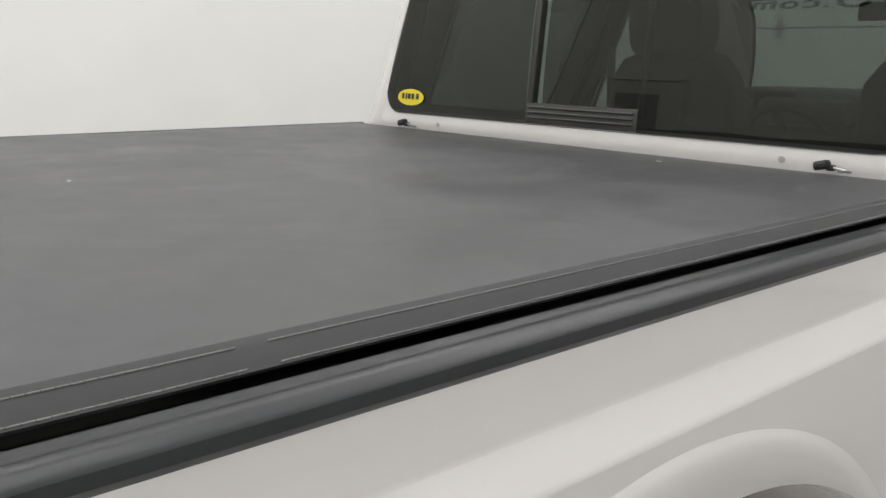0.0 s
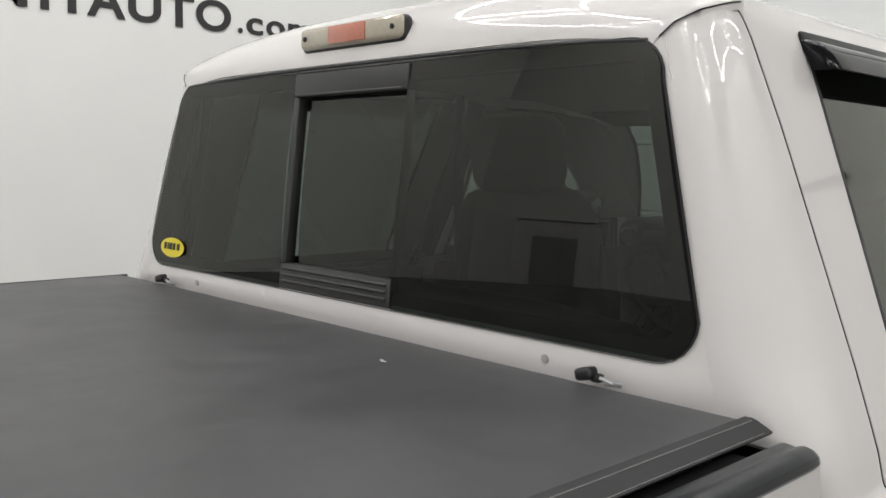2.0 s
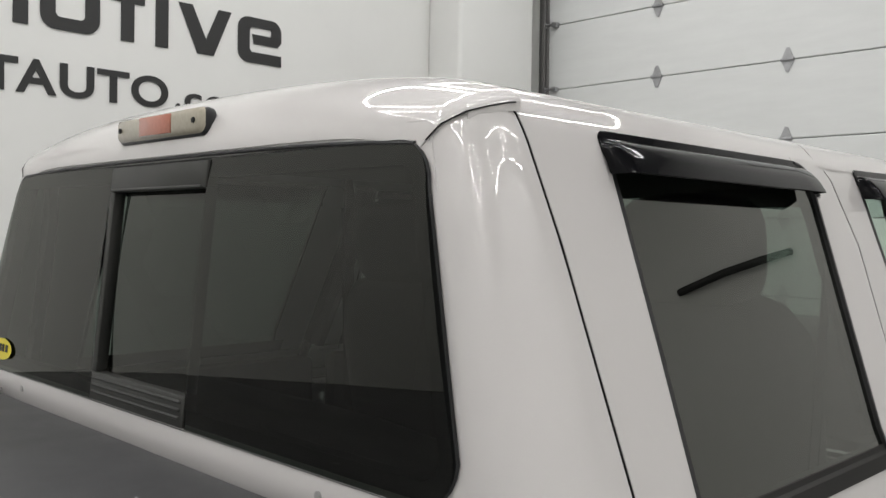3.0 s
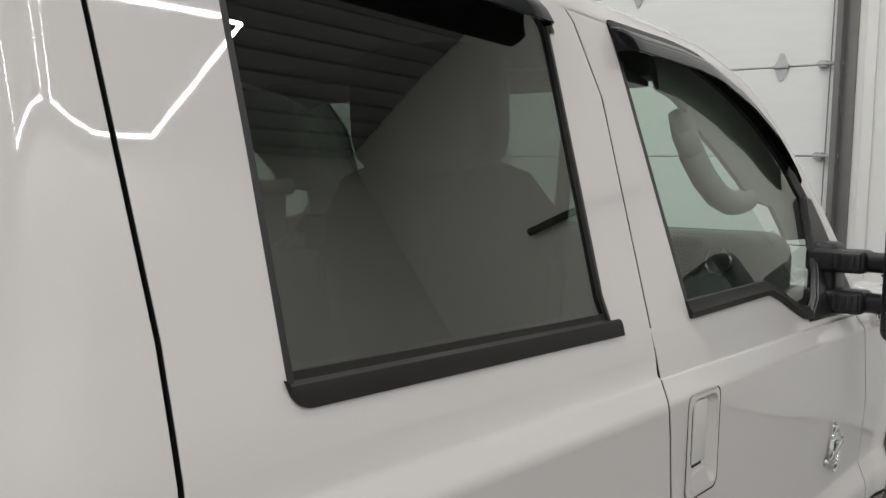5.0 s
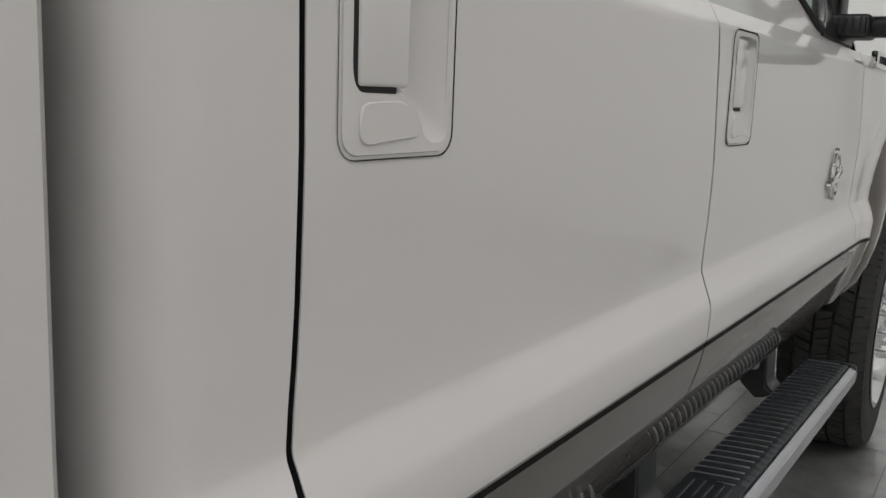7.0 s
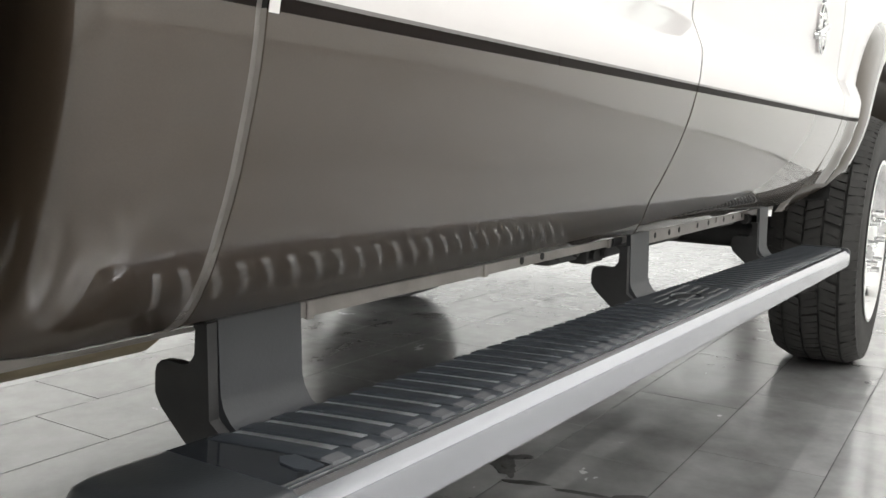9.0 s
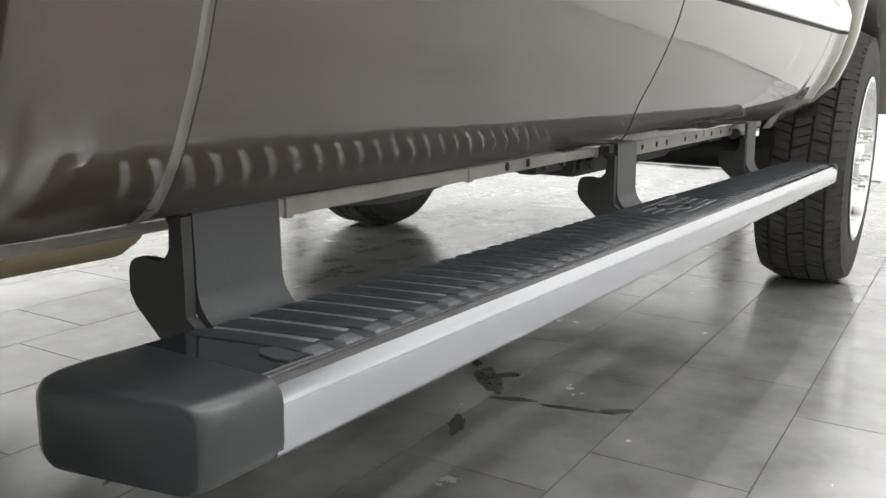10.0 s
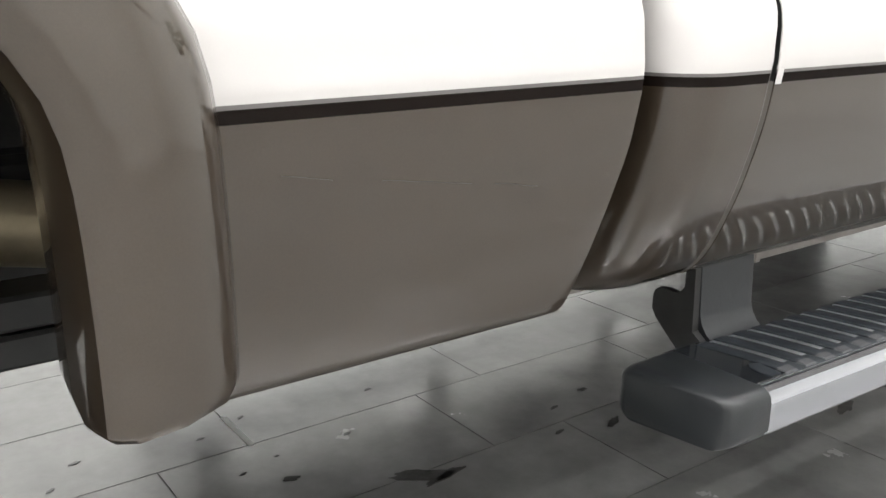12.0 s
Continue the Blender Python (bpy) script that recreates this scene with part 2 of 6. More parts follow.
# ---------------------------------------------------------------- room
WALL_Y, WALL_X, BACK_X, RIGHT_Y = 4.55, 6.5, -5.0, -5.2


def slab(name, c, s, mat, label, category):
    bm = bmesh.new()
    box(bm, c, s)
    return tagged(finish(name, bm, mat), label, category, kind="structure")


slab("wall_left", (0.75, WALL_Y + 0.1, CEIL / 2), (11.9, 0.2, CEIL), WALL, "smooth white painted wall with black lettering", "wall")
slab("wall_right", (0.75, RIGHT_Y - 0.1, CEIL / 2), (11.9, 0.2, CEIL), WALL, "plain white painted workshop wall", "wall")
slab("wall_back", (BACK_X - 0.1, -0.15, CEIL / 2), (0.2, 10.5, CEIL), WALL, "white painted wall behind the truck", "wall")
bm = bmesh.new()
box(bm, (0.75, -0.15, CEIL + 0.06), (11.9, 10.9, 0.12))
ry = RIGHT_Y + 0.1
while ry < WALL_Y:
    box(bm, (0.75, ry, CEIL - 0.02), (11.4, 0.07, 0.045))
    ry += 0.22
tagged(finish("ceiling", bm, CEILING), "ribbed grey sheet steel workshop ceiling", "ceiling", kind="structure")

# front wall with two overhead door openings
D1 = (0.10, 4.27)
DOOR_H = 4.6
bm = bmesh.new()
for y0, y1, z0, z1 in ((D1[1], WALL_Y, 0, CEIL), (RIGHT_Y, D1[0], 0, CEIL), (D1[0], D1[1], DOOR_H, CEIL)):
    box(bm, (WALL_X + 0.1, (y0 + y1) / 2, (z0 + z1) / 2), (0.2, y1 - y0, z1 - z0))
tagged(finish("wall_front", bm, WALL), "white painted wall round an overhead door", "wall", kind="structure")

# white pilaster with a rounded edge in the corner by the lettering
bm = bmesh.new()
box(bm, (5.64, WALL_Y - 0.205, CEIL / 2), (1.04, 0.43, CEIL - 0.02), 0.045, 4)
tagged(finish("wall_pilaster", bm, WALL), "white boxed pilaster with a rounded edge", "wall", kind="structure")


def overhead_door(y0, y1, hinge_ys):
    d = thing("overhead_door", "closed white sectional overhead door with steel hinges", "garage door", (WALL_X + 0.02, (y0 + y1) / 2, 0))
    w = y1 - y0
    n = 7
    hgt = 0.652
    first = 3.24 - 5 * hgt
    for k in range(n + 1):
        z0 = max(first + (k - 1) * hgt, 0.0)
        z1 = min(first + k * hgt, DOOR_H)
        if z1 - z0 < 0.02:
            continue
        bm = bmesh.new()
        box(bm, (0.02, 0, (z0 + z1) / 2), (0.045, w - 0.01, z1 - z0 - 0.008), 0.006, 1)
        part("door_section", bm, DOOR_PANEL, d)
    for hy in hinge_ys:
        for k in range(1, n + 1):
            z = first + (k - 1) * hgt
            if z < 0.1:
                continue
            bm = bmesh.new()
            y = hy - (y0 + y1) / 2
            for s in (-1, 1):
                prism(bm, [(-0.012, y - 0.05, z + s * 0.012), (-0.012, y + 0.05, z + s * 0.012), (-0.012, y + 0.012, z + s * 0.10), (-0.012, y - 0.012, z + s * 0.10)], (0.006, 0, 0))
            cyl(bm, (-0.018, y - 0.055, z), (-0.018, y + 0.055, z), 0.014, 10)
            part("hinge", bm, STEEL, d, "small galvanised hinge")
    for s in (-1, 1):
        bm = bmesh.new()
        y = s * (w / 2 - 0.02)
        box(bm, (-0.06, y, DOOR_H / 2), (0.06, 0.012, DOOR_H), 0.003, 1)
        box(bm, (-0.085, y - s * 0.02, DOOR_H / 2), (0.010, 0.05, DOOR_H), 0.003, 1)
        box(bm, (-0.02, y + s * 0.02, DOOR_H / 2), (0.03, 0.11, DOOR_H), 0.004, 1)
        part("track", bm, GREY_FRAME, d, "dark grey steel door track")
        for k in range(1, n + 1):
            z = first + (k - 1) * hgt
            if z < 0.1:
                continue
            bm = bmesh.new()
            cyl(bm, (-0.06, y - s * 0.17, z), (-0.06, y + s * 0.01, z), 0.011, 10)
            box(bm, (-0.03, y - s * 0.13, z), (0.06, 0.06, 0.05), 0.006, 1)
            cyl(bm, (-0.06, y - s * 0.03, z), (-0.06, y - s * 0.005, z), 0.028, 14)
            part("roller", bm, STEEL, d, "steel roller bracket")
        bm = bmesh.new()
        cyl(bm, (-0.05, y - s * 0.10, 0.1), (-0.05, y - s * 0.06, DOOR_H), 0.004, 6)
        part("lift_cable", bm, GREY_FRAME, d)
    return d


overhead_door(D1[0], D1[1], (2.95, 1.72, 0.55))

# sloping black pipe on the front wall
bm = bmesh.new()
tube(bm, [(WALL_X - 0.06, -3.85, 3.62), (WALL_X - 0.06, -3.40, 3.50), (WALL_X - 0.06, -2.80, 3.28)], 0.035, 12)
for py, pz in ((-3.7, 3.58), (-2.95, 3.335)):
    box(bm, (WALL_X - 0.035, py, pz), (0.07, 0.03, 0.05), 0.004, 1)
tagged(finish("wall_pipe", bm, SIGN_BLACK), "sloping black pipe clamped to the white wall", "pipe")
for ty in (0.065, -0.06):
    bm = bmesh.new()
    box(bm, (WALL_X - 0.012, ty, DOOR_H / 2 + 0.1), (0.024, 0.075, DOOR_H + 0.2), 0.006, 2)
    tagged(finish("trim", bm, GREY_FRAME if ty > 0 else WALL), "upright jamb trim beside the overhead door", "trim", kind="structure")


def letter(ch, x0, x1, z0, z1, weight, parent, m):
    """One raised letter that fills the given box, laid on a wall by m."""
    cu = bpy.data.curves.new("letter", "FONT")
    cu.body, cu.size, cu.extrude, cu.offset = ch, 1.0, 0.004, weight
    tmp = new("letter", cu)
    me = bpy.data.meshes.new_from_object(tmp.evaluated_get(bpy.context.evaluated_depsgraph_get()))
    bpy.data.objects.remove(tmp)
    xs, zs = [v.co.x for v in me.vertices], [v.co.y for v in me.vertices]
    for v in me.vertices:
        v.co.x = lerp(x0, x1, (v.co.x - min(xs)) / (max(xs) - min(xs)))
        v.co.y = lerp(z0, z1, (v.co.y - min(zs)) / (max(zs) - min(zs)))
    me.materials.clear()
    me.materials.append(SIGN_BLACK)
    ob = new("letter", me)
    ob.matrix_basis = m
    ob.parent = parent


def bar(x0, x1, z0, z1, parent, m):
    bm = bmesh.new()
    box(bm, ((x0 + x1) / 2, (z0 + z1) / 2, 0), (x1 - x0, z1 - z0, 0.008))
    ob = part("sign_bar", bm, SIGN_BLACK, parent)
    ob.matrix_basis = m


def flat(outline, parent, m):
    """A raised plain shape cut to an outline of (x, z)."""
    bm = bmesh.new()
    bm.faces.new([bm.verts.new((x, z, -0.004)) for x, z in outline])
    r = bmesh.ops.extrude_face_region(bm, geom=bm.faces[:])
    for v in r["geom"]:
        if isinstance(v, bmesh.types.BMVert):
            v.co.z = 0.004
    bmesh.ops.triangulate(bm, faces=bm.faces[:])
    ob = part("letter", bm, SIGN_BLACK, parent)
    ob.matrix_basis = m


def ring_letter(x0, x1, z0, z1, parent, m):
    """A broad letter o with rounded square corners."""
    bm = bmesh.new()
    xc, zc = (x0 + x1) / 2, (z0 + z1) / 2
    rings = []
    for w, h, r, d in ((x1 - x0, z1 - z0, 0.10, -0.004), (x1 - x0, z1 - z0, 0.10, 0.004), (x1 - x0 - 0.20, z1 - z0 - 0.17, 0.035, 0.004), (x1 - x0 - 0.20, z1 - z0 - 0.17, 0.035, -0.004)):
        o = [(xc + a, zc + b, d) for a, b in rounded_rect(w, h, r)]
        rings.append(o + [o[0]])
    grid(bm, rings)
    bmesh.ops.remove_doubles(bm, verts=bm.verts[:], dist=1e-5)
    ob = part("letter", bm, SIGN_BLACK, parent)
    ob.matrix_basis = m


def sign_upper_row(sign, m):
    z0, z1 = 3.080, 3.435
    for x0, x1 in ((-0.98, -0.62), (-0.54, -0.18), (0.36, 0.76), (1.58, 1.98)):
        ring_letter(x0, x1, z0, z1, sign, m)
    for x0, x1 in ((-0.11, 0.22), (2.055, 2.305)):
        xc = (x0 + x1) / 2
        bar(x0, x1, z1 - 0.085, z1, sign, m)
        bar(xc - 0.048, xc + 0.048, z0, z1 - 0.085, sign, m)
        bar(xc - 0.048, xc + 0.048, z1, z1 + 0.10, sign, m)
    for x0 in (0.88, 1.145, 1.41):
        bar(x0, x0 + 0.095, z0, z1 - 0.09, sign, m)
    bar(0.88, 1.505, z1 - 0.09, z1, sign, m)
    bar(2.390, 2.488, z0, z1, sign, m)
    bar(2.390, 2.488, z1 + 0.045, z1 + 0.14, sign, m)
    flat(((2.570, z1), (2.680, z1), (2.795, z0 + 0.115), (2.900, z1), (3.010, z1), (2.860, z0), (2.725, z0)), sign, m)
    # broad square e with an open lower end
    arc = [(0.09 * math.cos(radians(a)), 0.09 * math.sin(radians(a))) for a in (0, 22, 45, 68, 90)]
    x0, x1, zm = 3.070, 3.470, z0 + 0.165
    outer = [(x1, z0), (x0 + 0.10, z0)] + [(x0 + 0.09 - a, z0 + 0.09 - b) for b, a in arc] + [(x0 + 0.09 - a, z1 - 0.09 + b) for a, b in arc] + [(x1 - 0.09 + a, z1 - 0.09 + b) for b, a in arc]
    tail = [(x1, zm + 0.025), (x1 - 0.035, zm - 0.015), (x0 + 0.145, zm - 0.015), (x0 + 0.13, zm + 0.06), (x1 - 0.095, zm + 0.06), (x1 - 0.095, z1 - 0.075), (x0 + 0.125, z1 - 0.075), (x0 + 0.105, z1 - 0.10), (x0 + 0.105, z0 + 0.105), (x0 + 0.125, z0 + 0.085), (x1, z0 + 0.085)]
    flat(outer + tail, sign, m)


def wall_sign(name, m, upper=True):
    """Two rows of lettering, or the lower row alone."""
    sign = thing(name, "large black lettering on the white wall", "sign")
    if upper:
        sign_upper_row(sign, m)
    za, zb = 2.638, 2.862
    letter("M", 0.785, 1.055, za, zb, 0.03, sign, m)
    bar(0.60, 0.65, za, zb, sign, m)
    bar(1.135, 1.187, za, zb, sign, m)
    bar(1.220, 1.445, zb - 0.045, zb, sign, m)
    bar(1.306, 1.360, za, zb - 0.045, sign, m)
    for ch, x0, x1 in (("A", 1.430, 1.690), ("U", 1.712, 1.945), ("T", 1.966, 2.196), ("O", 2.212, 2.492)):
        letter(ch, x0, x1, za, zb, 0.022, sign, m)
    for ch, x0, x1, z1 in ((".", 2.552, 2.590, 2.690), ("c", 2.625, 2.765, 2.775), ("o", 2.797, 2.962, 2.775), ("m", 2.995, 3.205, 2.775)):
        letter(ch, x0, x1, za + 0.012, z1, 0.02, sign, m)
    return sign


wall_sign("wall_lettering", pose(0, WALL_Y - 0.006, 0, 90, 0, 0))
wall_sign("back_wall_lettering", pose(BACK_X + 0.006, -0.60, 0.61, 90, 0, 90), False)

# walk-through door in the back wall, seen in the reflections of the rear glass
bd = thing("service_door", "closed white steel service door with a small window", "door", (BACK_X, 2.5, 0), kind="structure")
bm = bmesh.new()
box(bm, (0.03, 1.0, 1.04), (0.05, 0.92, 2.06), 0.004, 1)
part("door_leaf", bm, WALL, bd)
bm = bmesh.new()
box(bm, (0.06, 1.0, 1.5), (0.012, 0.5, 0.7), 0.004, 1)
part("door_window", bm, PLUG, bd, "dark glazed pane")
for y, z, sy, sz in ((0.525, 1.05, 0.03, 2.1), (1.475, 1.05, 0.03, 2.1), (1.0, 2.10, 0.98, 0.03)):
    bm = bmesh.new()
    box(bm, (0.03, y, z), (0.08, sy, sz), 0.004, 1)
    part("door_frame", bm, DOOR_PANEL, bd)
bm = bmesh.new()
cyl(bm, (0.05, 1.4, 1.0), (0.12, 1.4, 1.0), 0.03, 14)
part("door_handle", bm, SIGN_BLACK, bd)

# ---------------------------------------------------------------- truck body
# half width of the body against height
PROFILE = [(0.578, 0.888), (0.580, 0.898), (0.585, 0.911), (0.591, 0.920), (0.600, 0.9305), (0.612, 0.942), (0.625, 0.9508), (0.636, 0.957), (0.650, 0.9642), (0.665, 0.9713), (0.680, 0.978),
           (0.700, 0.9857), (0.720, 0.9927), (0.736, 0.9977), (0.750, 1.0015), (0.765, 1.005), (0.780, 1.0078), (0.790, 1.0093), (0.800, 1.0107), (0.810, 1.0118), (0.82, 1.0125), (0.85, 1.0105), (0.862, 1.008), (0.869, 1.005), (0.905, 0.987), (0.912, 0.9855), (0.94, 0.985), (1.02, 0.986), (1.12, 0.988), (1.256, 0.988), (1.265, 0.9876), (1.272, 0.984),
           (1.299, 0.9655), (1.306, 0.963), (1.34, 0.955), (1.375, 0.943), (1.40, 0.934), (1.88, 0.760), (1.90, 0.751), (1.915, 0.743), (1.928, 0.732), (1.942, 0.720), (1.953, 0.706), (1.960, 0.690), (1.963, 0.672)]
ZTOP = 1.928
Z_TONE = 0.806
AXLE_F, AXLE_R, AXLE_Z = 3.07, -0.94, 0.42


def half(x, z):
    grow = 0.014 * (min(max(x, 0.3), 2.4) - 0.3)
    return table(PROFILE, z) + grow * (1 if z < 1.3 else 0.5)


def side(x, z, s=-1, inset=0.0):
    return Vector((x, s * (half(x, z) - inset), z))


def back_x(z):
    return 0.055 + 0.10 * max(0.0, z - 1.42) + 0.014 * min(1.0, max(0.0, (1.34 - z) / 0.06))


def zrows(z0, z1, extra=()):
    ks = [k for k, _ in PROFILE if z0 < k < z1]
    return merged([z0, z1], ks, [e for e in extra if z0 <= e <= z1], [v for v in spread(z0, z1, int((z1 - z0) / 0.04) + 1)])


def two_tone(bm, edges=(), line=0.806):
    """Give the faces below the tone line the second material, the fine stripe the third and the hidden edges the fourth
    (painted gap shade) or, low down, the sixth.
    """
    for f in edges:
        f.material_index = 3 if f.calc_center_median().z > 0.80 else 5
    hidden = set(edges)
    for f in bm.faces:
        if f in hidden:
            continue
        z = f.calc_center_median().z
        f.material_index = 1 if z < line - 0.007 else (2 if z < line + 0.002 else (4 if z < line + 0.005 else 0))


JAMB_GREY = material("grey_jamb_paint", (0.36, 0.34, 0.32), 0.25, 0.5, 0.8, vary=0.08, scale=60)
STRIPE = material("dark_brown_pinstripe", (0.010, 0.007, 0.006), 0.45, 0.0, 0.2, spec=0.0)
GREY_LINE = material("grey_pinstripe", (0.15, 0.14, 0.135), 0.35, 0.2, 0.6)
TONES = [WHITE, BROWN, STRIPE, DARK, GREY_LINE, JAMB_GREY]
TONE_Z = (Z_TONE - 0.007, Z_TONE + 0.002, Z_TONE + 0.005)

truck = thing("pickup_truck", "white pearl crew cab pickup truck with bronze lower body", "pickup truck")


def seam_a(z):
    return table([(0.59, 0.203), (0.602, 0.200), (0.617, 0.197), (0.64, 0.196), (0.66, 0.194), (0.70, 0.192), (0.727, 0.190), (0.80, 0.189), (0.858, 0.1945), (0.875, 0.198), (0.91, 0.199), (1.0, 0.206), (1.10, 0.207), (1.26, 0.206), (1.285, 0.209), (1.31, 0.206), (1.45, 0.212), (1.75, 0.205), (1.93, 0.188)], z)


def gap_a(z):
    """Half the width of the gap behind the rear door, wider low down."""
    return table([(0.59, 0.0075), (0.61, 0.0058), (0.64, 0.0054), (0.80, 0.0052), (0.90, 0.0035), (1.93, 0.0032)], z)


def seam_b(z):
    return table([(0.578, 1.110), (0.600, 1.062), (0.629, 1.030), (0.652, 1.022), (0.69, 1.028), (0.728, 1.036), (0.767, 1.044), (0.80, 1.050), (0.865, 1.072), (0.91, 1.086), (0.98, 1.096), (1.05, 1.098), (1.15, 1.082), (1.23, 1.072), (1.265, 1.064), (1.31, 1.088), (1.35, 1.092), (1.75, 1.157), (1.88, 1.13), (1.93, 1.095)], z)


def seam_c(z):
    return table([(0.60, 2.10), (0.70, 2.20), (0.80, 2.262), (0.90, 2.285), (1.05, 2.325), (1.30, 2.255), (1.36, 2.30)], z)


def win1_l(z):
    return table([(1.375, 0.361), (1.380, 0.3455), (1.385, 0.340), (1.395, 0.337), (1.62, 0.350), (1.90, 0.362)], z)


def win1_r(z):
    return table([(1.375, 0.985), (1.41, 0.965), (1.74, 1.016), (1.90, 1.040)], z)


GAP = 0.0031


def sheet(rows_pts, parent, name, s, skip=None, label="", depth=0.016, tone=True, dark_edge=True, line=0.806):
    bm = bmesh.new()
    grid(bm, rows_pts, skip)
    rim(bm, (0, -s * 0.0014, 0))
    # upper rim faces go near-black: the shut line's shade is put into their colour
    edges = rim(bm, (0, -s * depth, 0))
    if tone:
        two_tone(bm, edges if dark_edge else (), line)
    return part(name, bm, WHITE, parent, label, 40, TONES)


def sheet_between(xa, xb, z0, z1, nu, s, parent, name, label="", extra=(), us=None, hole=None, pins=None):
    """Body skin between the lines xa(z) and xb(z)."""
    zs = zrows(z0, z1, merged(list(TONE_Z), list(extra)))
    us = us or spread(0, 1, nu)
    pts = []
    for z in zs:
        a, b = xa(z) + (gap_a(z) if xa is seam_a else GAP), xb(z) - GAP
        knots = [(0, a), (hole[0], pins[0]), (hole[1], pins[1]), (1, b)] if pins else [(0, a), (1, b)]
        pts.append([side(table(knots, u), z, s) for u in us])
    sk = None
    if hole:
        def sk(i, j):
            zc, uc = (zs[i] + zs[i + 1]) / 2, (us[j] + us[j + 1]) / 2
            return hole[2] < zc < hole[3] and hole[0] < uc < hole[1]
    return sheet(pts, parent, name, s, sk, label)


def pull_handle(door, x0, x1, z0, z1, s):
    """Recessed pull: moulded plate, bowl, flap and blank lock cover."""
    xc, zc, w, h = (x0 + x1) / 2, (z0 + z1) / 2, x1 - x0, z1 - z0
    y0 = half(xc, zc)
    turn = (half(x1, zc) - half(x0, zc)) / w
    lean = (half(xc, z1) - half(xc, z0)) / h

    def pt(x, z, inset):
        return Vector((xc + x, s * (y0 + turn * x + lean * z - inset), zc + z))

    def on_face(p):
        return abs(p.y - pt(p.x - xc, p.z - zc, -0.0018).y) < 1e-4

    def uv(u, v, inset):
        return pt((u - 0.5) * w, (v - 0.5) * h, inset)

    def smooth_loop(pts, rounds=3):
        for _ in range(rounds):
            out = []
            for k, p in enumerate(pts):
                q = pts[(k + 1) % len(pts)]
                out += [(lerp(p[0], q[0], 0.22), lerp(p[1], q[1], 0.22)), (lerp(p[0], q[0], 0.78), lerp(p[1], q[1], 0.78))]
            pts = out
        return pts
    opening = smooth_loop([(0.085, 0.955), (0.085, 0.62), (0.085, 0.295), (0.35, 0.29), (0.59, 0.285), (0.66, 0.21), (0.74, 0.055), (0.93, 0.055), (0.962, 0.14), (0.968, 0.5), (0.962, 0.955), (0.5, 0.962)])
    hd = bmesh.new()
    outs = [rounded_rect(w + 0.002, h + 0.002, 0.018), rounded_rect(w - 0.003, h - 0.003, 0.016)]
    grid(hd, [r + [r[0]] for r in ([pt(a, b, 0.004) for a, b in outs[0]], [pt(a, b, -0.0018) for a, b in outs[1]])])
    bmesh.ops.remove_doubles(hd, verts=hd.verts[:], dist=1e-5)
    loop = [e for e in hd.edges if e.is_boundary and on_face(e.verts[0].co) and on_face(e.verts[1].co)]
    vs = [hd.verts.new(uv(u, v, -0.0018)) for u, v in opening]
    loop += [hd.edges.new((vs[k], vs[(k + 1) % len(vs)])) for k in range(len(vs))]
    bmesh.ops.triangle_fill(hd, use_beauty=True, use_dissolve=False, edges=loop)
    bez = part("handle_bezel", hd, WHITE, door, "white moulded handle plate", 40)
    # dark joint line round the plate
    jb = bmesh.new()
    o = rounded_rect(w + 0.0055, h + 0.0055, 0.0195)
    grid(jb, [r + [r[0]] for r in ([pt(a, b, -0.0014) for a, b in o], [pt(a, b, 0.0015) for a, b in outs[0]])])
    part("bezel_joint", jb, DARK, bez)
    # bowl: steep under the flap and the top edge, shallow towards the far edge
    bo = bmesh.new()
    cu, cv, deep = 0.40, 0.62, 0.028
    rows = []
    for sc in (1.0, 0.985, 0.96, 0.92, 0.86, 0.78, 0.68, 0.55, 0.40, 0.2):
        row = []
        for u, v in opening:
            steep = max(min((v - 0.90) / 0.05, 1.0), min((0.15 - u) / 0.05, 1.0), 0.0)
            slow = ((1 - sc) / 0.60) ** 0.85
            d = deep * lerp(min(1.0, slow), min(1.0, (1 - sc) / 0.05), steep)
            row.append(uv(cu + (u - cu) * sc, cv + (v - cv) * sc, -0.0018 + d))
        rows.append(row)
    grid(bo, [r + [r[0]] for r in rows])
    part("bowl", bo, WHITE, bez, "white recessed bowl", 60)
    # flap over the rear half
    fl = bmesh.new()
    a, b = uv(0.132, 0.325, 0.003), uv(0.570, 0.935, 0.003)
    box(fl, (a + b) / 2, (abs(b.x - a.x), 0.011, abs(b.z - a.z)), 0.0038, 3)
    part("flap", fl, WHITE, bez, "white pull flap", 50)
    # dark blocks at the flap's rear and lower edges paint in the gap's shade
    fs = bmesh.new()
    for u0, v0, u1, v1 in ((0.083, 0.290, 0.19, 0.93), (0.083, 0.288, 0.48, 0.39)):
        a, b = uv(u0, v0, 0.0024), uv(u1, v1, 0.0024)
        box(fs, (a + b) / 2, (abs(b.x - a.x), 0.006, abs(b.z - a.z)), 0.002, 1)
    part("flap_gap_shade", fs, DARK, bez)
    # blank lock cover below the flap
    lk = bmesh.new()
    prism(lk, [uv(u, v, -0.0008) for u, v in smooth_loop([(0.14, 0.045), (0.40, 0.07), (0.68, 0.085), (0.61, 0.17), (0.53, 0.265), (0.33, 0.262), (0.14, 0.250)], 2)], (0, s * 0.0030, 0))
    bmesh.ops.bevel(lk, geom=lk.edges[:], offset=0.0009, segments=1, affect="EDGES")
    part("lock_cover", lk, WHITE, bez)


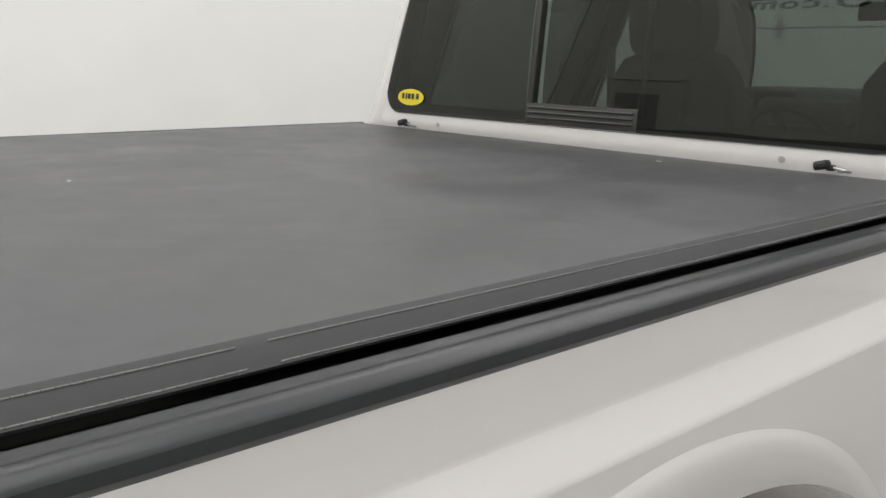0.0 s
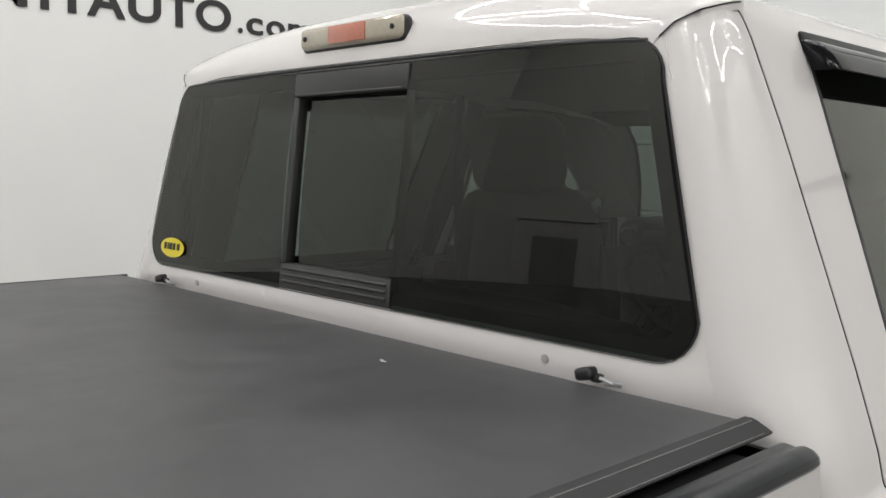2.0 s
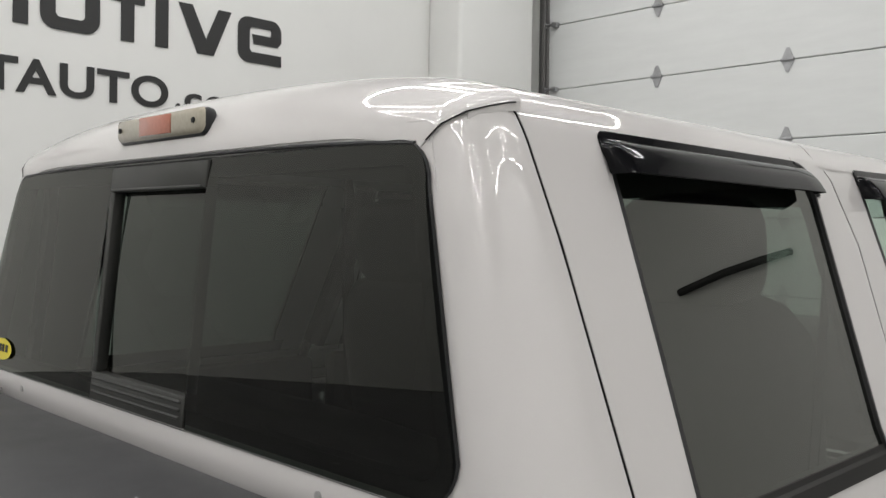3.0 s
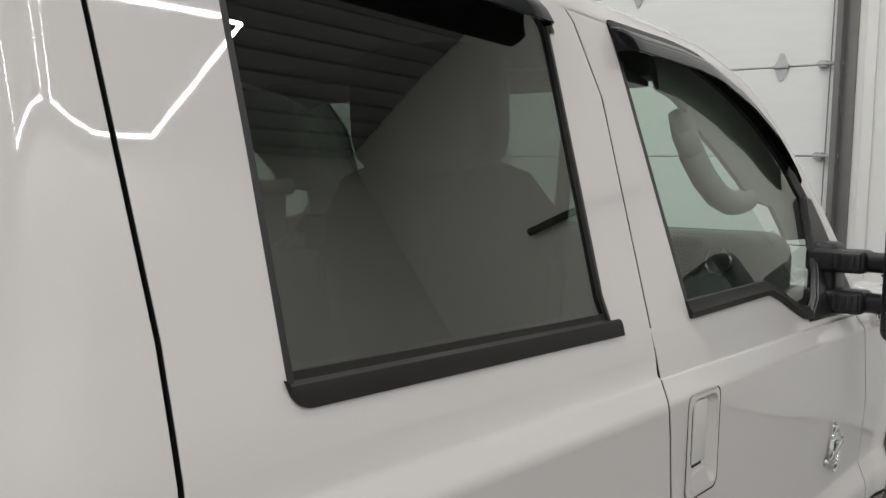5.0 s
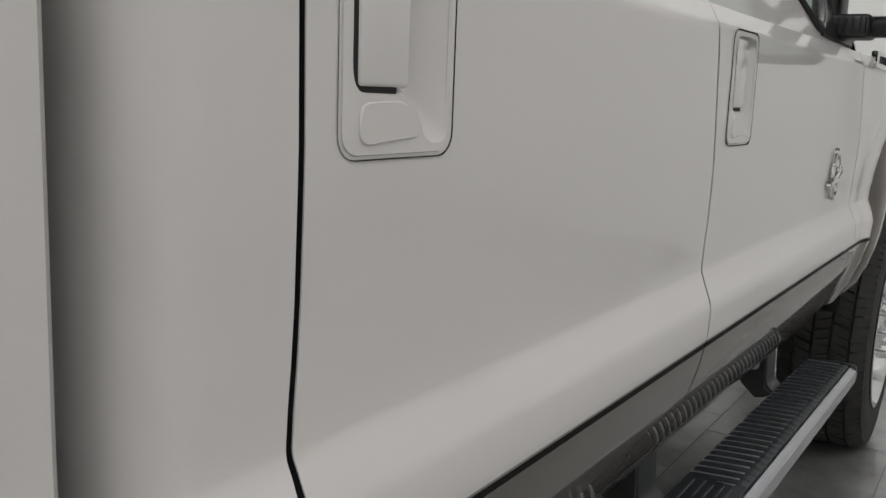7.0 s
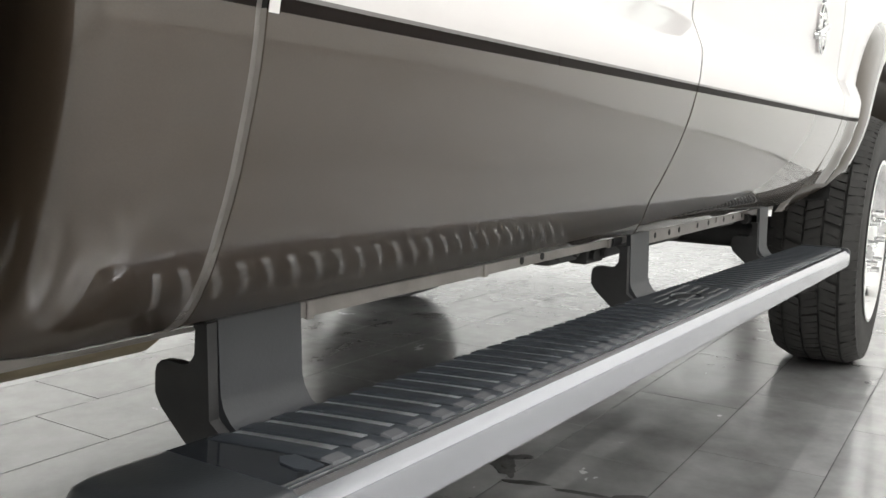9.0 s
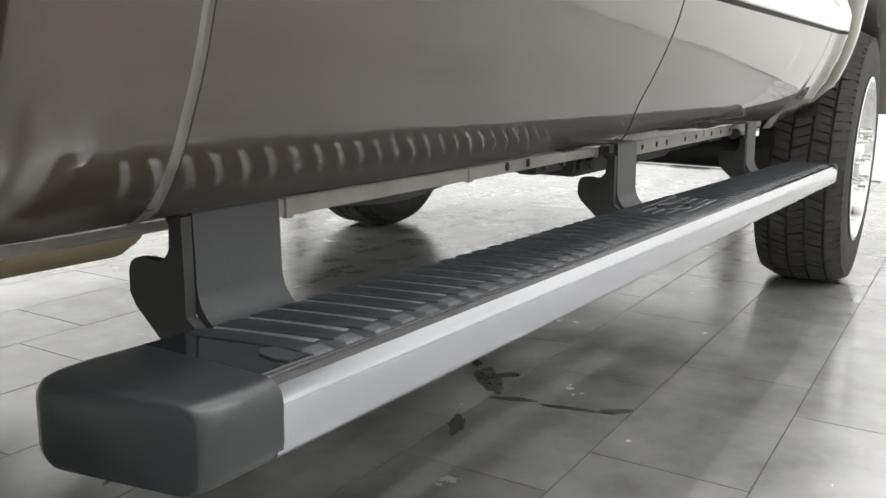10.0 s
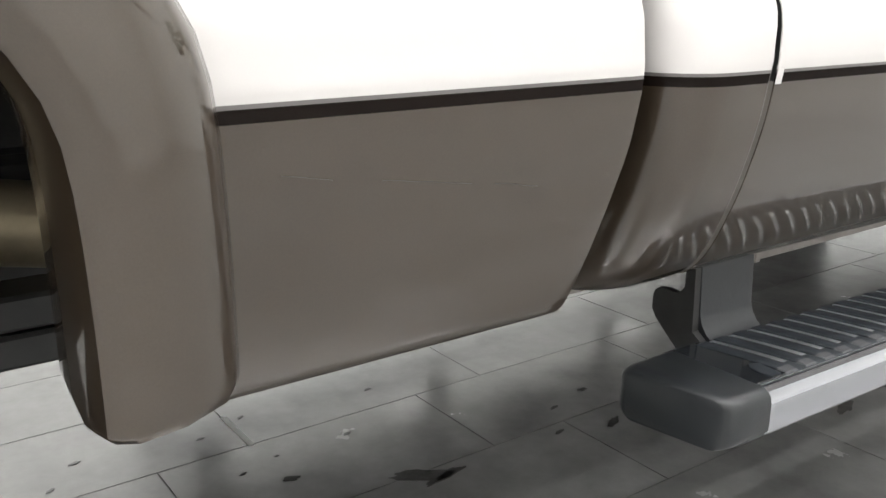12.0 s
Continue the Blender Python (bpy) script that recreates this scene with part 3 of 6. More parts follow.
def strip_along(bm, pts, width_vec, s, out=0.003, thick=0.012):
    """A flat moulding that follows pts; width_vec gives its other edge."""
    rows = []
    for p, wv in zip(pts, width_vec):
        a, b = Vector(p), Vector(p) + Vector(wv)
        o = Vector((0, s * out, 0))
        i = Vector((0, -s * thick, 0))
        rows.append([a + i, a + o, b + o, b + i, a + i])
    grid(bm, rows)
    bmesh.ops.remove_doubles(bm, verts=bm.verts[:], dist=1e-5)
    bmesh.ops.holes_fill(bm, edges=[e for e in bm.edges if e.is_boundary], sides=0)


def visor(door, xs, zfun, zlow, s, blunt=0.024, taper=0.016):
    """Smoked rain visor over the top of a window: flat flange, bulged blade with a sharp lower edge, blunt rounded ends."""
    x0, x1 = xs[0], xs[-1]
    xs = merged([x0 + blunt * (1 - math.cos(a)) for a in spread(0, math.pi / 2, 8)], xs[2:-2], [x1 - taper * (1 - math.cos(a)) for a in spread(0, math.pi / 2, 6)])
    bm = bmesh.new()
    rows = []
    for x in xs:
        q = min(max((x - x0) / blunt, 0.0), 1.0)
        e = math.sqrt(max(0.0, 1 - (1 - q) ** 2))
        q1 = min(max((x1 - x) / taper, 0.0), 1.0)
        e = min(e, 0.25 + 0.75 * math.sqrt(max(0.0, 1 - (1 - q1) ** 2)))
        zt = zfun(x) - 0.016 * (1 - e)
        zb = min(zlow(x), zt - 0.020)

        def at(out, f):
            z = lerp(zt, zb, f)
            return (x, s * (half(x, z) + out), z)
        rows.append([at(0.001, -0.05), at(0.004, -0.03), at(0.005, 0.16), at(0.006 + 0.010 * e, 0.22), at(0.007 + 0.019 * e, 0.36), at(0.007 + 0.028 * e, 0.62), at(0.007 + 0.034 * e, 0.97), at(0.006 + 0.033 * e, 1.0), at(0.004 + 0.030 * e, 0.99), at(0.003 + 0.015 * e, 0.5), at(0.0, 0.3)])
    grid(bm, [r + [r[0]] for r in rows])
    bmesh.ops.remove_doubles(bm, verts=bm.verts[:], dist=1e-5)
    bmesh.ops.holes_fill(bm, edges=[e for e in bm.edges if e.is_boundary], sides=0)
    part("rain_visor", bm, VISOR_SMOKE, door, "glossy smoked rain visor", 32)


def rear_door(s):
    ha, hb, hz0, hz1 = 0.244, 0.382, 1.110, 1.262
    us = spread(0, 1, 20)
    ua, ub = (ha + 0.007 - 0.21) / 0.903, (hb - 0.007 - 0.21) / 0.903
    us = merged(us, [ua, ub])
    d = sheet_between(seam_a, seam_b, 0.578, 1.375, 20, s, truck, "rear_door", "white rear door with bronze lower panel", (hz0 + 0.007, hz1 - 0.007), us, (ua, ub, hz0 + 0.006, hz1 - 0.006), (ha + 0.007, hb - 0.007))
    zs = zrows(1.375, 1.905, (1.380, 1.385, 1.395))
    sheet([[side(lerp(seam_a(z) + gap_a(z), win1_l(z), u), z, s) for u in (0, 0.3, 0.6, 1)] for z in zs], d, "pillar_frame", s, depth=0.005)
    sheet([[side(lerp(win1_r(z), seam_b(z) - GAP, u), z, s) for u in (0, 0.3, 0.6, 1)] for z in zs], d, "pillar_frame", s, depth=0.005)
    zs = zrows(1.905, 1.963)
    sheet([[side(lerp(seam_a(z) + gap_a(z), seam_b(z) - GAP, u), z, s) for u in spread(0, 1, 16)] for z in zs], d, "header_frame", s)
    # black window surround
    bm = bmesh.new()
    zz = spread(1.395, 1.905, 12)
    strip_along(bm, [side(win1_l(z), z, s) for z in zz], [(0.008, 0, 0)] * 13, s, 0.001, 0.009)
    strip_along(bm, [side(win1_r(z), z, s) for z in zz], [(-0.007, 0, 0)] * 13, s, 0.001, 0.009)
    xx = spread(0.362, 1.040, 10)
    strip_along(bm, [side(x, 1.905, s) for x in xx], [(0, 0.004, -0.012)] * 11, s, 0.001, 0.009)
    # rounded upper front corner of the window
    arc = [(1.038 - 0.060 + 0.060 * math.cos(a), 1.904 - 0.060 + 0.060 * math.sin(a)) for a in spread(0, math.pi / 2, 8)]
    tube(bm, [side(x, z, s, -0.001) for x, z in arc], 0.005, 8)
    fl = bmesh.new()
    prism(fl, [side(x, z, s, -0.0022) for x, z in [(1.052, 1.916), (1.046, 1.843)] + arc + [(0.976, 1.916)]], (0, -s * 0.003, 0))
    part("corner_fillet", fl, WHITE, d, "", 30)
    part("window_surround", bm, TRIM_BLACK, d, "matte black window surround")
    # sill moulding: two steps
    bm = bmesh.new()
    rows = []
    for x in merged(spread(0.334, 0.37, 12), spread(0.37, 1.000, 12)):
        zb = 1.375 + 0.026 * (1 - math.sqrt(max(0.0, 1 - max(0.0, 1 - (x - 0.334) / 0.026) ** 2)))
        y = lambda z, o: s * (half(x, z) + o)
        rows.append([(x, y(zb, -0.012), zb), (x, y(zb, 0.003), zb + 0.001), (x, y(1.392, 0.005), max(1.392, zb + 0.001)), (x, y(1.398, 0.004), max(1.398, zb + 0.002)), (x, y(1.401, -0.003), max(1.401, zb + 0.003)),
                     (x, y(1.409, -0.003), 1.409), (x, y(1.411, -0.016), 1.411)])
    grid(bm, [r + [r[0]] for r in rows])
    bmesh.ops.remove_doubles(bm, verts=bm.verts[:], dist=1e-5)
    bmesh.ops.holes_fill(bm, edges=[e for e in bm.edges if e.is_boundary], sides=0)
    part("sill_moulding", bm, SILL_RUBBER, d, "dark grey rubber sill moulding", 25)
    bm = bmesh.new()
    rows = [[side(lerp(win1_l(z) + 0.004, win1_r(z) - 0.004, u), z, s, 0.006) for u in spread(0, 1, 6)] for z in spread(1.39, 1.905, 6)]
    grid(bm, rows)
    part("window_glass", bm, SIDE_TINT, d, "dark tinted side glass")
    visor(d, spread(0.350, 0.996, 18), lambda x: 1.908 - 0.058 + math.sqrt(0.058 ** 2 - max(0.0, min(0.05, x - 0.972)) ** 2), lambda x: 1.848, s)
    pull_handle(d, ha, hb, hz0, hz1, s)
    # the pinstripe stops short of the door's rear edge
    bm = bmesh.new()
    grid(bm, [[side(seam_a(z) + gap_a(z) + q, z, s, -0.0007) for q in (0.0001, 0.0045, 0.009)] for z in spread(Z_TONE - 0.0085, Z_TONE + 0.0065, 4)])
    rim(bm, (0, -s * 0.0006, 0))
    part("paint_notch", bm, WHITE, d, "bare white end of the pinstripe")
    return d


def win2_top(x):
    return table([(1.26, 1.90), (1.55, 1.905), (1.68, 1.898), (1.85, 1.855), (2.00, 1.79), (2.12, 1.69), (2.22, 1.55), (2.30, 1.40), (2.36, 1.30)], x)


def win2_bottom(x):
    return table([(1.25, 1.377), (1.68, 1.388), (1.74, 1.372), (1.80, 1.345), (1.88, 1.318), (2.34, 1.305)], x)


def front_top(x):
    return table([(1.10, ZTOP), (1.60, ZTOP), (1.80, 1.912), (2.00, 1.862), (2.15, 1.76), (2.28, 1.60), (2.40, 1.38), (2.46, 1.30)], x)


def front_door(s):
    ha, hb, hz0, hz1 = 1.140, 1.270, 1.095, 1.266
    zm = (hz0 + hz1) / 2
    run = seam_c(zm) - seam_b(zm)
    ua, ub = (ha + 0.018 - seam_b(zm)) / run, (hb - 0.014 - seam_b(zm)) / run
    us = merged([u for u in spread(0, 1, 24) if min(abs(u - ua), abs(u - ub)) > 0.012], [ua, ub])
    d = sheet_between(seam_b, seam_c, 0.578, 1.300, 24, s, truck, "front_door", "white front door with bronze lower panel", (hz0 + 0.007, hz1 - 0.007), us, (ua, ub, hz0 + 0.006, hz1 - 0.006), (ha + 0.007, hb - 0.007))
    # skin between the crease and the window sill
    xs = spread(seam_b(1.33) + GAP, 2.27, 26)
    sheet([[side(x, lerp(1.3001, max(win2_bottom(x), 1.303), v), s) for x in xs] for v in spread(0, 1, 5)], d, "sill_panel", s)
    zs = zrows(1.36, 1.905)
    sheet([[side(lerp(seam_b(z) + GAP, table([(1.36, 1.252), (1.9, 1.268)], z), u), z, s) for u in (0, 0.3, 0.6, 1)] for z in zs], d, "pillar_frame", s, depth=0.005)
    xs = merged([seam_b(1.93) + GAP], spread(1.12, 2.36, 34))
    rows = [[side(x, lerp(min(win2_top(x), 1.9), front_top(x), v), s) for x in xs] for v in spread(0, 1, 5)]
    for dz, dy in ((0.014, 0.012), (0.025, 0.026), (0.032, 0.042), (0.035, 0.060)):
        rows.append([side(x, front_top(x), s, dy) + Vector((0, 0, dz)) for x in xs])
    sheet(rows, d, "header_frame", s)
    bm = bmesh.new()
    zz = spread(1.38, 1.90, 10)
    strip_along(bm, [side(table([(1.36, 1.252), (1.9, 1.268)], z), z, s) for z in zz], [(0.012, 0, 0)] * 11, s, 0.001, 0.009)
    xs = spread(1.262, 2.34, 30)
    strip_along(bm, [side(x, win2_top(x), s) for x in xs], [(-0.016, 0, -0.026)] * 31, s, 0.001, 0.009)
    part("window_surround", bm, TRIM_BLACK, d, "matte black window surround")
    bm = bmesh.new()
    rows = []
    for x in spread(1.252, 1.93, 22):
        zb = win2_bottom(x)
        y = lambda z, o: s * (half(x, z) + o)
        rows.append([(x, y(zb, -0.012), zb), (x, y(zb, 0.005), zb + 0.001), (x, y(zb, 0.006), zb + 0.012), (x, y(zb, 0.0), zb + 0.018), (x, y(zb, -0.006), zb + 0.030), (x, y(zb, -0.016), zb + 0.030)])
    grid(bm, [r + [r[0]] for r in rows])
    bmesh.ops.remove_doubles(bm, verts=bm.verts[:], dist=1e-5)
    bmesh.ops.holes_fill(bm, edges=[e for e in bm.edges if e.is_boundary], sides=0)
    part("sill_moulding", bm, SILL_RUBBER, d, "dark grey rubber sill moulding", 25)
    bm = bmesh.new()
    xs = spread(1.256, 2.33, 26)
    grid(bm, [[side(x, lerp(win2_bottom(x), max(win2_top(x), win2_bottom(x) + 0.002), v), s, 0.013) for x in xs] for v in spread(0, 1, 6)])
    part("window_glass", bm, FRONT_GLASS, d, "pale green side glass")
    visor(d, spread(1.262, 2.12, 26), lambda x: win2_top(x) + 0.008, lambda x: win2_top(x) - 0.052 - 0.005 * min(1.0, max(0.0, (x - 1.35) / 0.5)), s, 0.024, 0.30)
    # black corner sail that carries the mirror
    bm = bmesh.new()
    outl = [(1.90, 1.312), (2.27, 1.306), (2.31, 1.36), (2.20, 1.60), (2.15, 1.60), (2.06, 1.42), (1.99, 1.36)]
    prism(bm, [side(x, z, s, -0.006) for x, z in outl], (0, -s * 0.02, 0))
    bmesh.ops.bevel(bm, geom=bm.edges[:], offset=0.004, segments=2, affect="EDGES")
    part("mirror_sail", bm, TRIM_BLACK, d, "black corner sail")
    pull_handle(d, ha, hb, hz0, hz1, s)
    return d


def glass_half(z):
    """Half width of the rear glass against height."""
    return table([(1.40, 0.800), (1.435, 0.793), (1.88, 0.672), (1.92, 0.659)], z)


def corner_r(z):
    """Radius of the cab's rear corner."""
    return table([(1.26, 0.062), (1.36, 0.078), (1.45, 0.104), (1.60, 0.098), (1.80, 0.083), (1.925, 0.074)], z)


def cab_corner(s):
    """Rounded rear quarter of the cab, from the door seam to the back glass."""
    zs = zrows(0.578, 1.925, list(TONE_Z))
    rows = []
    for z in zs:
        w, xb = half(0.1, z), back_x(z)
        r = corner_r(z)
        line = [(seam_a(z) - gap_a(z), w), (lerp(seam_a(z), xb + r, 0.5), w)]
        for k in range(9):
            a = radians(90 * k / 8)
            line.append((xb + r - r * math.sin(a), w - r + r * math.cos(a)))
        ye = min(glass_half(z) + 0.004, w - r - 0.01) if z > 1.25 else w - r - 0.03
        line.append((xb, lerp(w - r, ye, 0.5)))
        line.append((xb, ye))
        rows.append([(x, s * y, z - max(0.0, (z - 1.80) / 0.125) * table([(0.098, 0.060), (0.100, 0.045), (0.106, 0.024), (0.122, 0.009), (0.148, 0.002), (0.172, 0.0)], x)) for x, y in line])
    bm = bmesh.new()
    grid(bm, rows)
    rim(bm, lambda co: (0.004, 0, 0) if co.x < 0.125 else (0, -s * 0.003, 0))
    # rim at the door seam coloured near-black above the tone line as gap shade
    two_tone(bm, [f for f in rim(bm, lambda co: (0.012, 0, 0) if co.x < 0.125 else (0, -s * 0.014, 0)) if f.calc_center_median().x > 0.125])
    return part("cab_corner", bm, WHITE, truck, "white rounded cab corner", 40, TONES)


def back_panel():
    bm = bmesh.new()
    zs = merged([0.9, 1.30, 1.36, 1.40, 1.42, 1.465], spread(1.465, 1.850, 8), [1.885, 1.905])
    rows = []
    cols = [-1, -0.62, -0.3, 0, 0.3, 0.62, 1]
    for z in zs:
        yo = min(glass_half(z) + 0.004, half(0.1, z) - corner_r(z) - 0.01) if z > 1.25 else half(0.1, z) - corner_r(z) - 0.03
        yi = glass_half(z) - 0.024
        bulge = 0.006 if 1.39 < z < 1.44 else 0
        rows.append([(back_x(z) + 0.0015, -yo - 0.007, z)] + [(back_x(z) - bulge, c * yi, z) for c in cols] + [(back_x(z) + 0.0015, yo + 0.007, z)])
    grid(bm, rows, lambda i, j: 1.465 <= (zs[i] + zs[i + 1]) / 2 <= 1.850 and 1 <= j <= 6)
    for f in rim(bm, (0.03, 0, 0)):
        c = f.calc_center_median()
        f.material_index = 1 if 1.45 < c.z < 1.87 and abs(c.y) < glass_half(c.z) - 0.015 else 0
    p = part("back_panel", bm, WHITE, truck, "white back panel below the rear window", 40, [WHITE, DARK])
    for y in (-0.53, 0.53):
        b2 = bmesh.new()
        cyl(b2, (0.058, y, 1.412), (0.047, y, 1.412), 0.007, 14)
        part("plug", b2, PLUG, p, "grey body plug")
    return p


def glass_outline(grow=0.0, n=6):
    """Outline of the rear glass with round corners, as (y, z)."""
    zb, zt, r = 1.437 - grow, 1.882 + grow, 0.062 + grow
    pts = []
    for sy, z, a0 in ((1, zt, 0), (-1, zt, 90), (-1, zb, 180), (1, zb, 270)):
        up = z == zt
        cz = z - r if up else z + r
        cy = sy * (glass_half(cz) + grow - r)
        for k in range(n + 1):
            a = radians(a0 + 90 * k / n)
            pts.append((cy + r * math.cos(a), cz + r * math.sin(a)))
    return pts


def rear_window():
    o = [Vector((back_x(z) - 0.006, y, z)) for y, z in glass_outline()]
    bm = bmesh.new()
    inner = [Vector((back_x(z) - 0.0055, y, z)) for y, z in glass_outline(-0.001)]
    outer = [Vector((back_x(z) - 0.001, y, z)) for y, z in glass_outline(0.0008)]
    grid(bm, [[*r, r[0]] for r in (outer, o, inner)])
    w = part("rear_window", bm, TRIM_BLACK, truck, "black rubber edged rear window", 50)
    ys, yl = 0.166, 0.187
    # two fixed panes and the slider

    def pane(name, y0, y1, z0, z1, inset, mat, label):
        b = bmesh.new()
        if abs(y0) < 0.5 and abs(y1) < 0.5:
            o = [(y0, z0), (y1, z0), (y1, z1), (y0, z1)]
        else:
            cutline = y0 if abs(y0) < 0.5 else y1
            sg = 1 if y1 > 0.5 else -1
            o = [(y, z) for y, z in glass_outline(-0.0015) if sg * y > sg * cutline]
            ends = [(cutline, 1.4385), (cutline, 1.8805)]
            o = sorted(o + ends, key=lambda p: math.atan2(p[1] - 1.66, p[0] - sg * 0.42))
        b.faces.new([b.verts.new((0, y, z)) for y, z in o])
        for k in range(1, 16):
            bmesh.ops.bisect_plane(b, geom=b.verts[:] + b.edges[:] + b.faces[:], plane_co=(0, 0, lerp(1.437, 1.882, k / 16)), plane_no=(0, 0, 1))
        for v in b.verts:
            q = v.co.z - 1.437
            v.co.x = back_x(v.co.z) - 0.0045 + inset - 0.080 * q + 0.180 * q * q
        return part(name, b, mat, w, label)
    left_pane = pane("fixed_pane", yl, 0.7, 1.442, 1.877, 0, TINT, "dark tinted fixed pane")
    pane("fixed_pane", -0.7, -ys, 1.442, 1.877, 0, TINT, "dark tinted fixed pane")
    pane("sliding_pane", -ys + 0.004, yl - 0.04, 1.49, 1.835, 0.016, TINT, "dark tinted sliding pane")
    for nm, y0, y1, z0, z1, t in (("slider_stile", yl - 0.020, yl, 1.492, 1.832, 0.004), ("slider_stile", -ys, -ys + 0.005, 1.492, 1.832, 0.000),
                                  ("slider_rail", -ys, yl, 1.440, 1.492, 0.003), ("slider_rail", -ys, yl, 1.832, 1.879, 0.004)):
        b = bmesh.new()
        zc = (z0 + z1) / 2
        shear = Matrix(((1, 0, 0.10, 0), (0, 1, 0, 0), (0, 0, 1, 0), (0, 0, 0, 1)))
        box(b, (back_x(zc) + 0.004 - t / 2, (y0 + y1) / 2, zc), (0.020 + t, y1 - y0, z1 - z0), 0.003, 2, shear)
        if nm == "slider_rail":
            for q in ((0.3, 0.55, 0.8) if z1 < 1.6 else (0.12,)):
                zz = lerp(z0, z1, q) if z1 < 1.6 else lerp(z0, z1, q * 0.5)
                box(b, (back_x(zz) - 0.007 - t, (y0 + y1) / 2, zz), (0.006, y1 - y0 - 0.02, 0.006), 0.002, 1)
        part(nm, b, SLIDER, w, "charcoal slider frame")
    # black printed border inside the glass
    fb = bmesh.new()
    rings = [[Vector((back_x(z) - 0.0025, y, z)) for y, z in glass_outline(gr)] for gr in (-0.001, -0.032)]
    grid(fb, [[*q, q[0]] for q in rings])
    part("glass_border", fb, DARK, w, "black printed glass border")
    # yellow oval sticker with plain bars
    st = bmesh.new()
    n = 28
    cy, cz = 0.655, 1.486
    vs = [st.verts.new((back_x(cz + 0.024 * math.sin(a)) - 0.0125, cy + 0.060 * math.cos(a), cz + 0.024 * math.sin(a))) for a in [2 * math.pi * k / n for k in range(n)]]
    st.faces.new(vs)
    part("sticker", st, YELLOW, left_pane, "yellow oval sticker with dark bars")
    sb = bmesh.new()
    for k, (dy, wd) in enumerate(((0.034, 0.010), (0.019, 0.006), (0.006, 0.012), (-0.011, 0.010), (-0.032, 0.012))):
        box(sb, (back_x(cz) - 0.0132, cy + dy, cz + 0.003), (0.0012, wd, 0.016), rot=Matrix(((1, 0, 0.10, 0), (0, 1, 0, 0), (0, 0, 1, 0), (0, 0, 0, 1))))
    box(sb, (back_x(cz) - 0.0128, cy, cz - 0.014), (0.0012, 0.040, 0.003))
    part("sticker_bars", sb, SIGN_BLACK, left_pane)


def roof_half(x):
    """Half width of the roof panel along the joint with the rear quarters."""
    return table([(0.0985, 0.655), (0.100, 0.672), (0.106, 0.692), (0.122, 0.720), (0.148, 0.7365), (0.176, 0.7435), (0.194, 0.746), (0.204, 0.690)], x)


def roof_edge(x):
    """Height of that joint."""
    return table([(0.0985, 1.862), (0.100, 1.880), (0.106, 1.899), (0.122, 1.914), (0.148, 1.9225), (0.176, 1.929), (0.194, 1.931), (0.204, 1.950)], x)


def roof():
    bm = bmesh.new()
    x0 = 0.0985
    span = 0.42 - x0
    xs = merged([x0 + span * (k / 26) ** 2.4 for k in range(27)], [0.194, 0.204]) + spread(0.42, 1.45, 9)[1:] + spread(1.45, 1.90, 8)[1:]
    us = [math.sin(a) for a in spread(-math.pi / 2, math.pi / 2, 44)]
    rows = []
    for x in xs:
        f = 1.0
        if x < 0.42:
            f = max(0.0, 1 - ((0.42 - x) / span) ** 2.6) ** 0.5
        front = 0.10 * max(0.0, (x - 1.45) / 0.45) ** 2
        w = roof_half(x)
        row = []
        for u in us:
            e = max(0.0, 1 - abs(u) ** 5) ** 0.5
            zb = lerp(lerp(1.893, 1.925, min(1, max(0, (x - 0.10) / 0.09))), roof_edge(x), abs(u) ** 10)
            top = 1.996 + 0.032 * (1 - u * u)
            row.append((x, w * u, lerp(zb, top, e * f) - front))
        rows.append(row)
    grid(bm, rows)
    rim(bm, lambda co: (0.02 if co.x < 0.12 else 0, 0, -0.012 if co.x > 0.12 else -0.002))
    r = part("roof", bm, WHITE, truck, "white roof with rounded rear lip", 50)
    # fine joint between the roof and the rear quarters
    for s in (-1, 1):
        b = bmesh.new()
        tube(b, [(x - 0.001, s * (roof_half(x) + 0.0008), roof_edge(x) - 0.001) for x in (0.100, 0.102, 0.106, 0.113, 0.122, 0.135, 0.148, 0.162, 0.176, 0.186)], 0.0011, 6)
        part("roof_joint", b, DARK, r)
    # cavity under the lip, and black upper seal of the glass
    b = bmesh.new()
    tube(b, [(back_x(1.888) - 0.004, y, 1.888 - 0.012 * (abs(y) / 0.66) ** 4) for y in spread(-0.655, 0.655, 16)], 0.003, 8)
    part("glass_seal", b, TRIM_BLACK, r, "black upper glass seal")
    # third brake light
    b = bmesh.new()
    box(b, (0.106, 0.018, 1.947), (0.030, 0.315, 0.046), 0.012, 3)
    lamp = part("brake_light", b, LENS_CLEAR, r, "high brake light with clear and faded red lenses")
    b = bmesh.new()
    box(b, (0.0905, 0.018, 1.948), (0.004, 0.115, 0.034), 0.0015, 2)
    part("red_lens", b, LENS_RED, lamp)
    b = bmesh.new()
    box(b, (0.111, 0.018, 1.945), (0.030, 0.320, 0.051), 0.013, 3)
    part("lamp_gasket", b, TRIM_BLACK, lamp)
    for y in (-0.118, 0.154):
        b = bmesh.new()
        cyl(b, (0.094, y, 1.947), (0.0885, y, 1.947), 0.005, 10)
        part("screw", b, DARK, lamp)
    return r


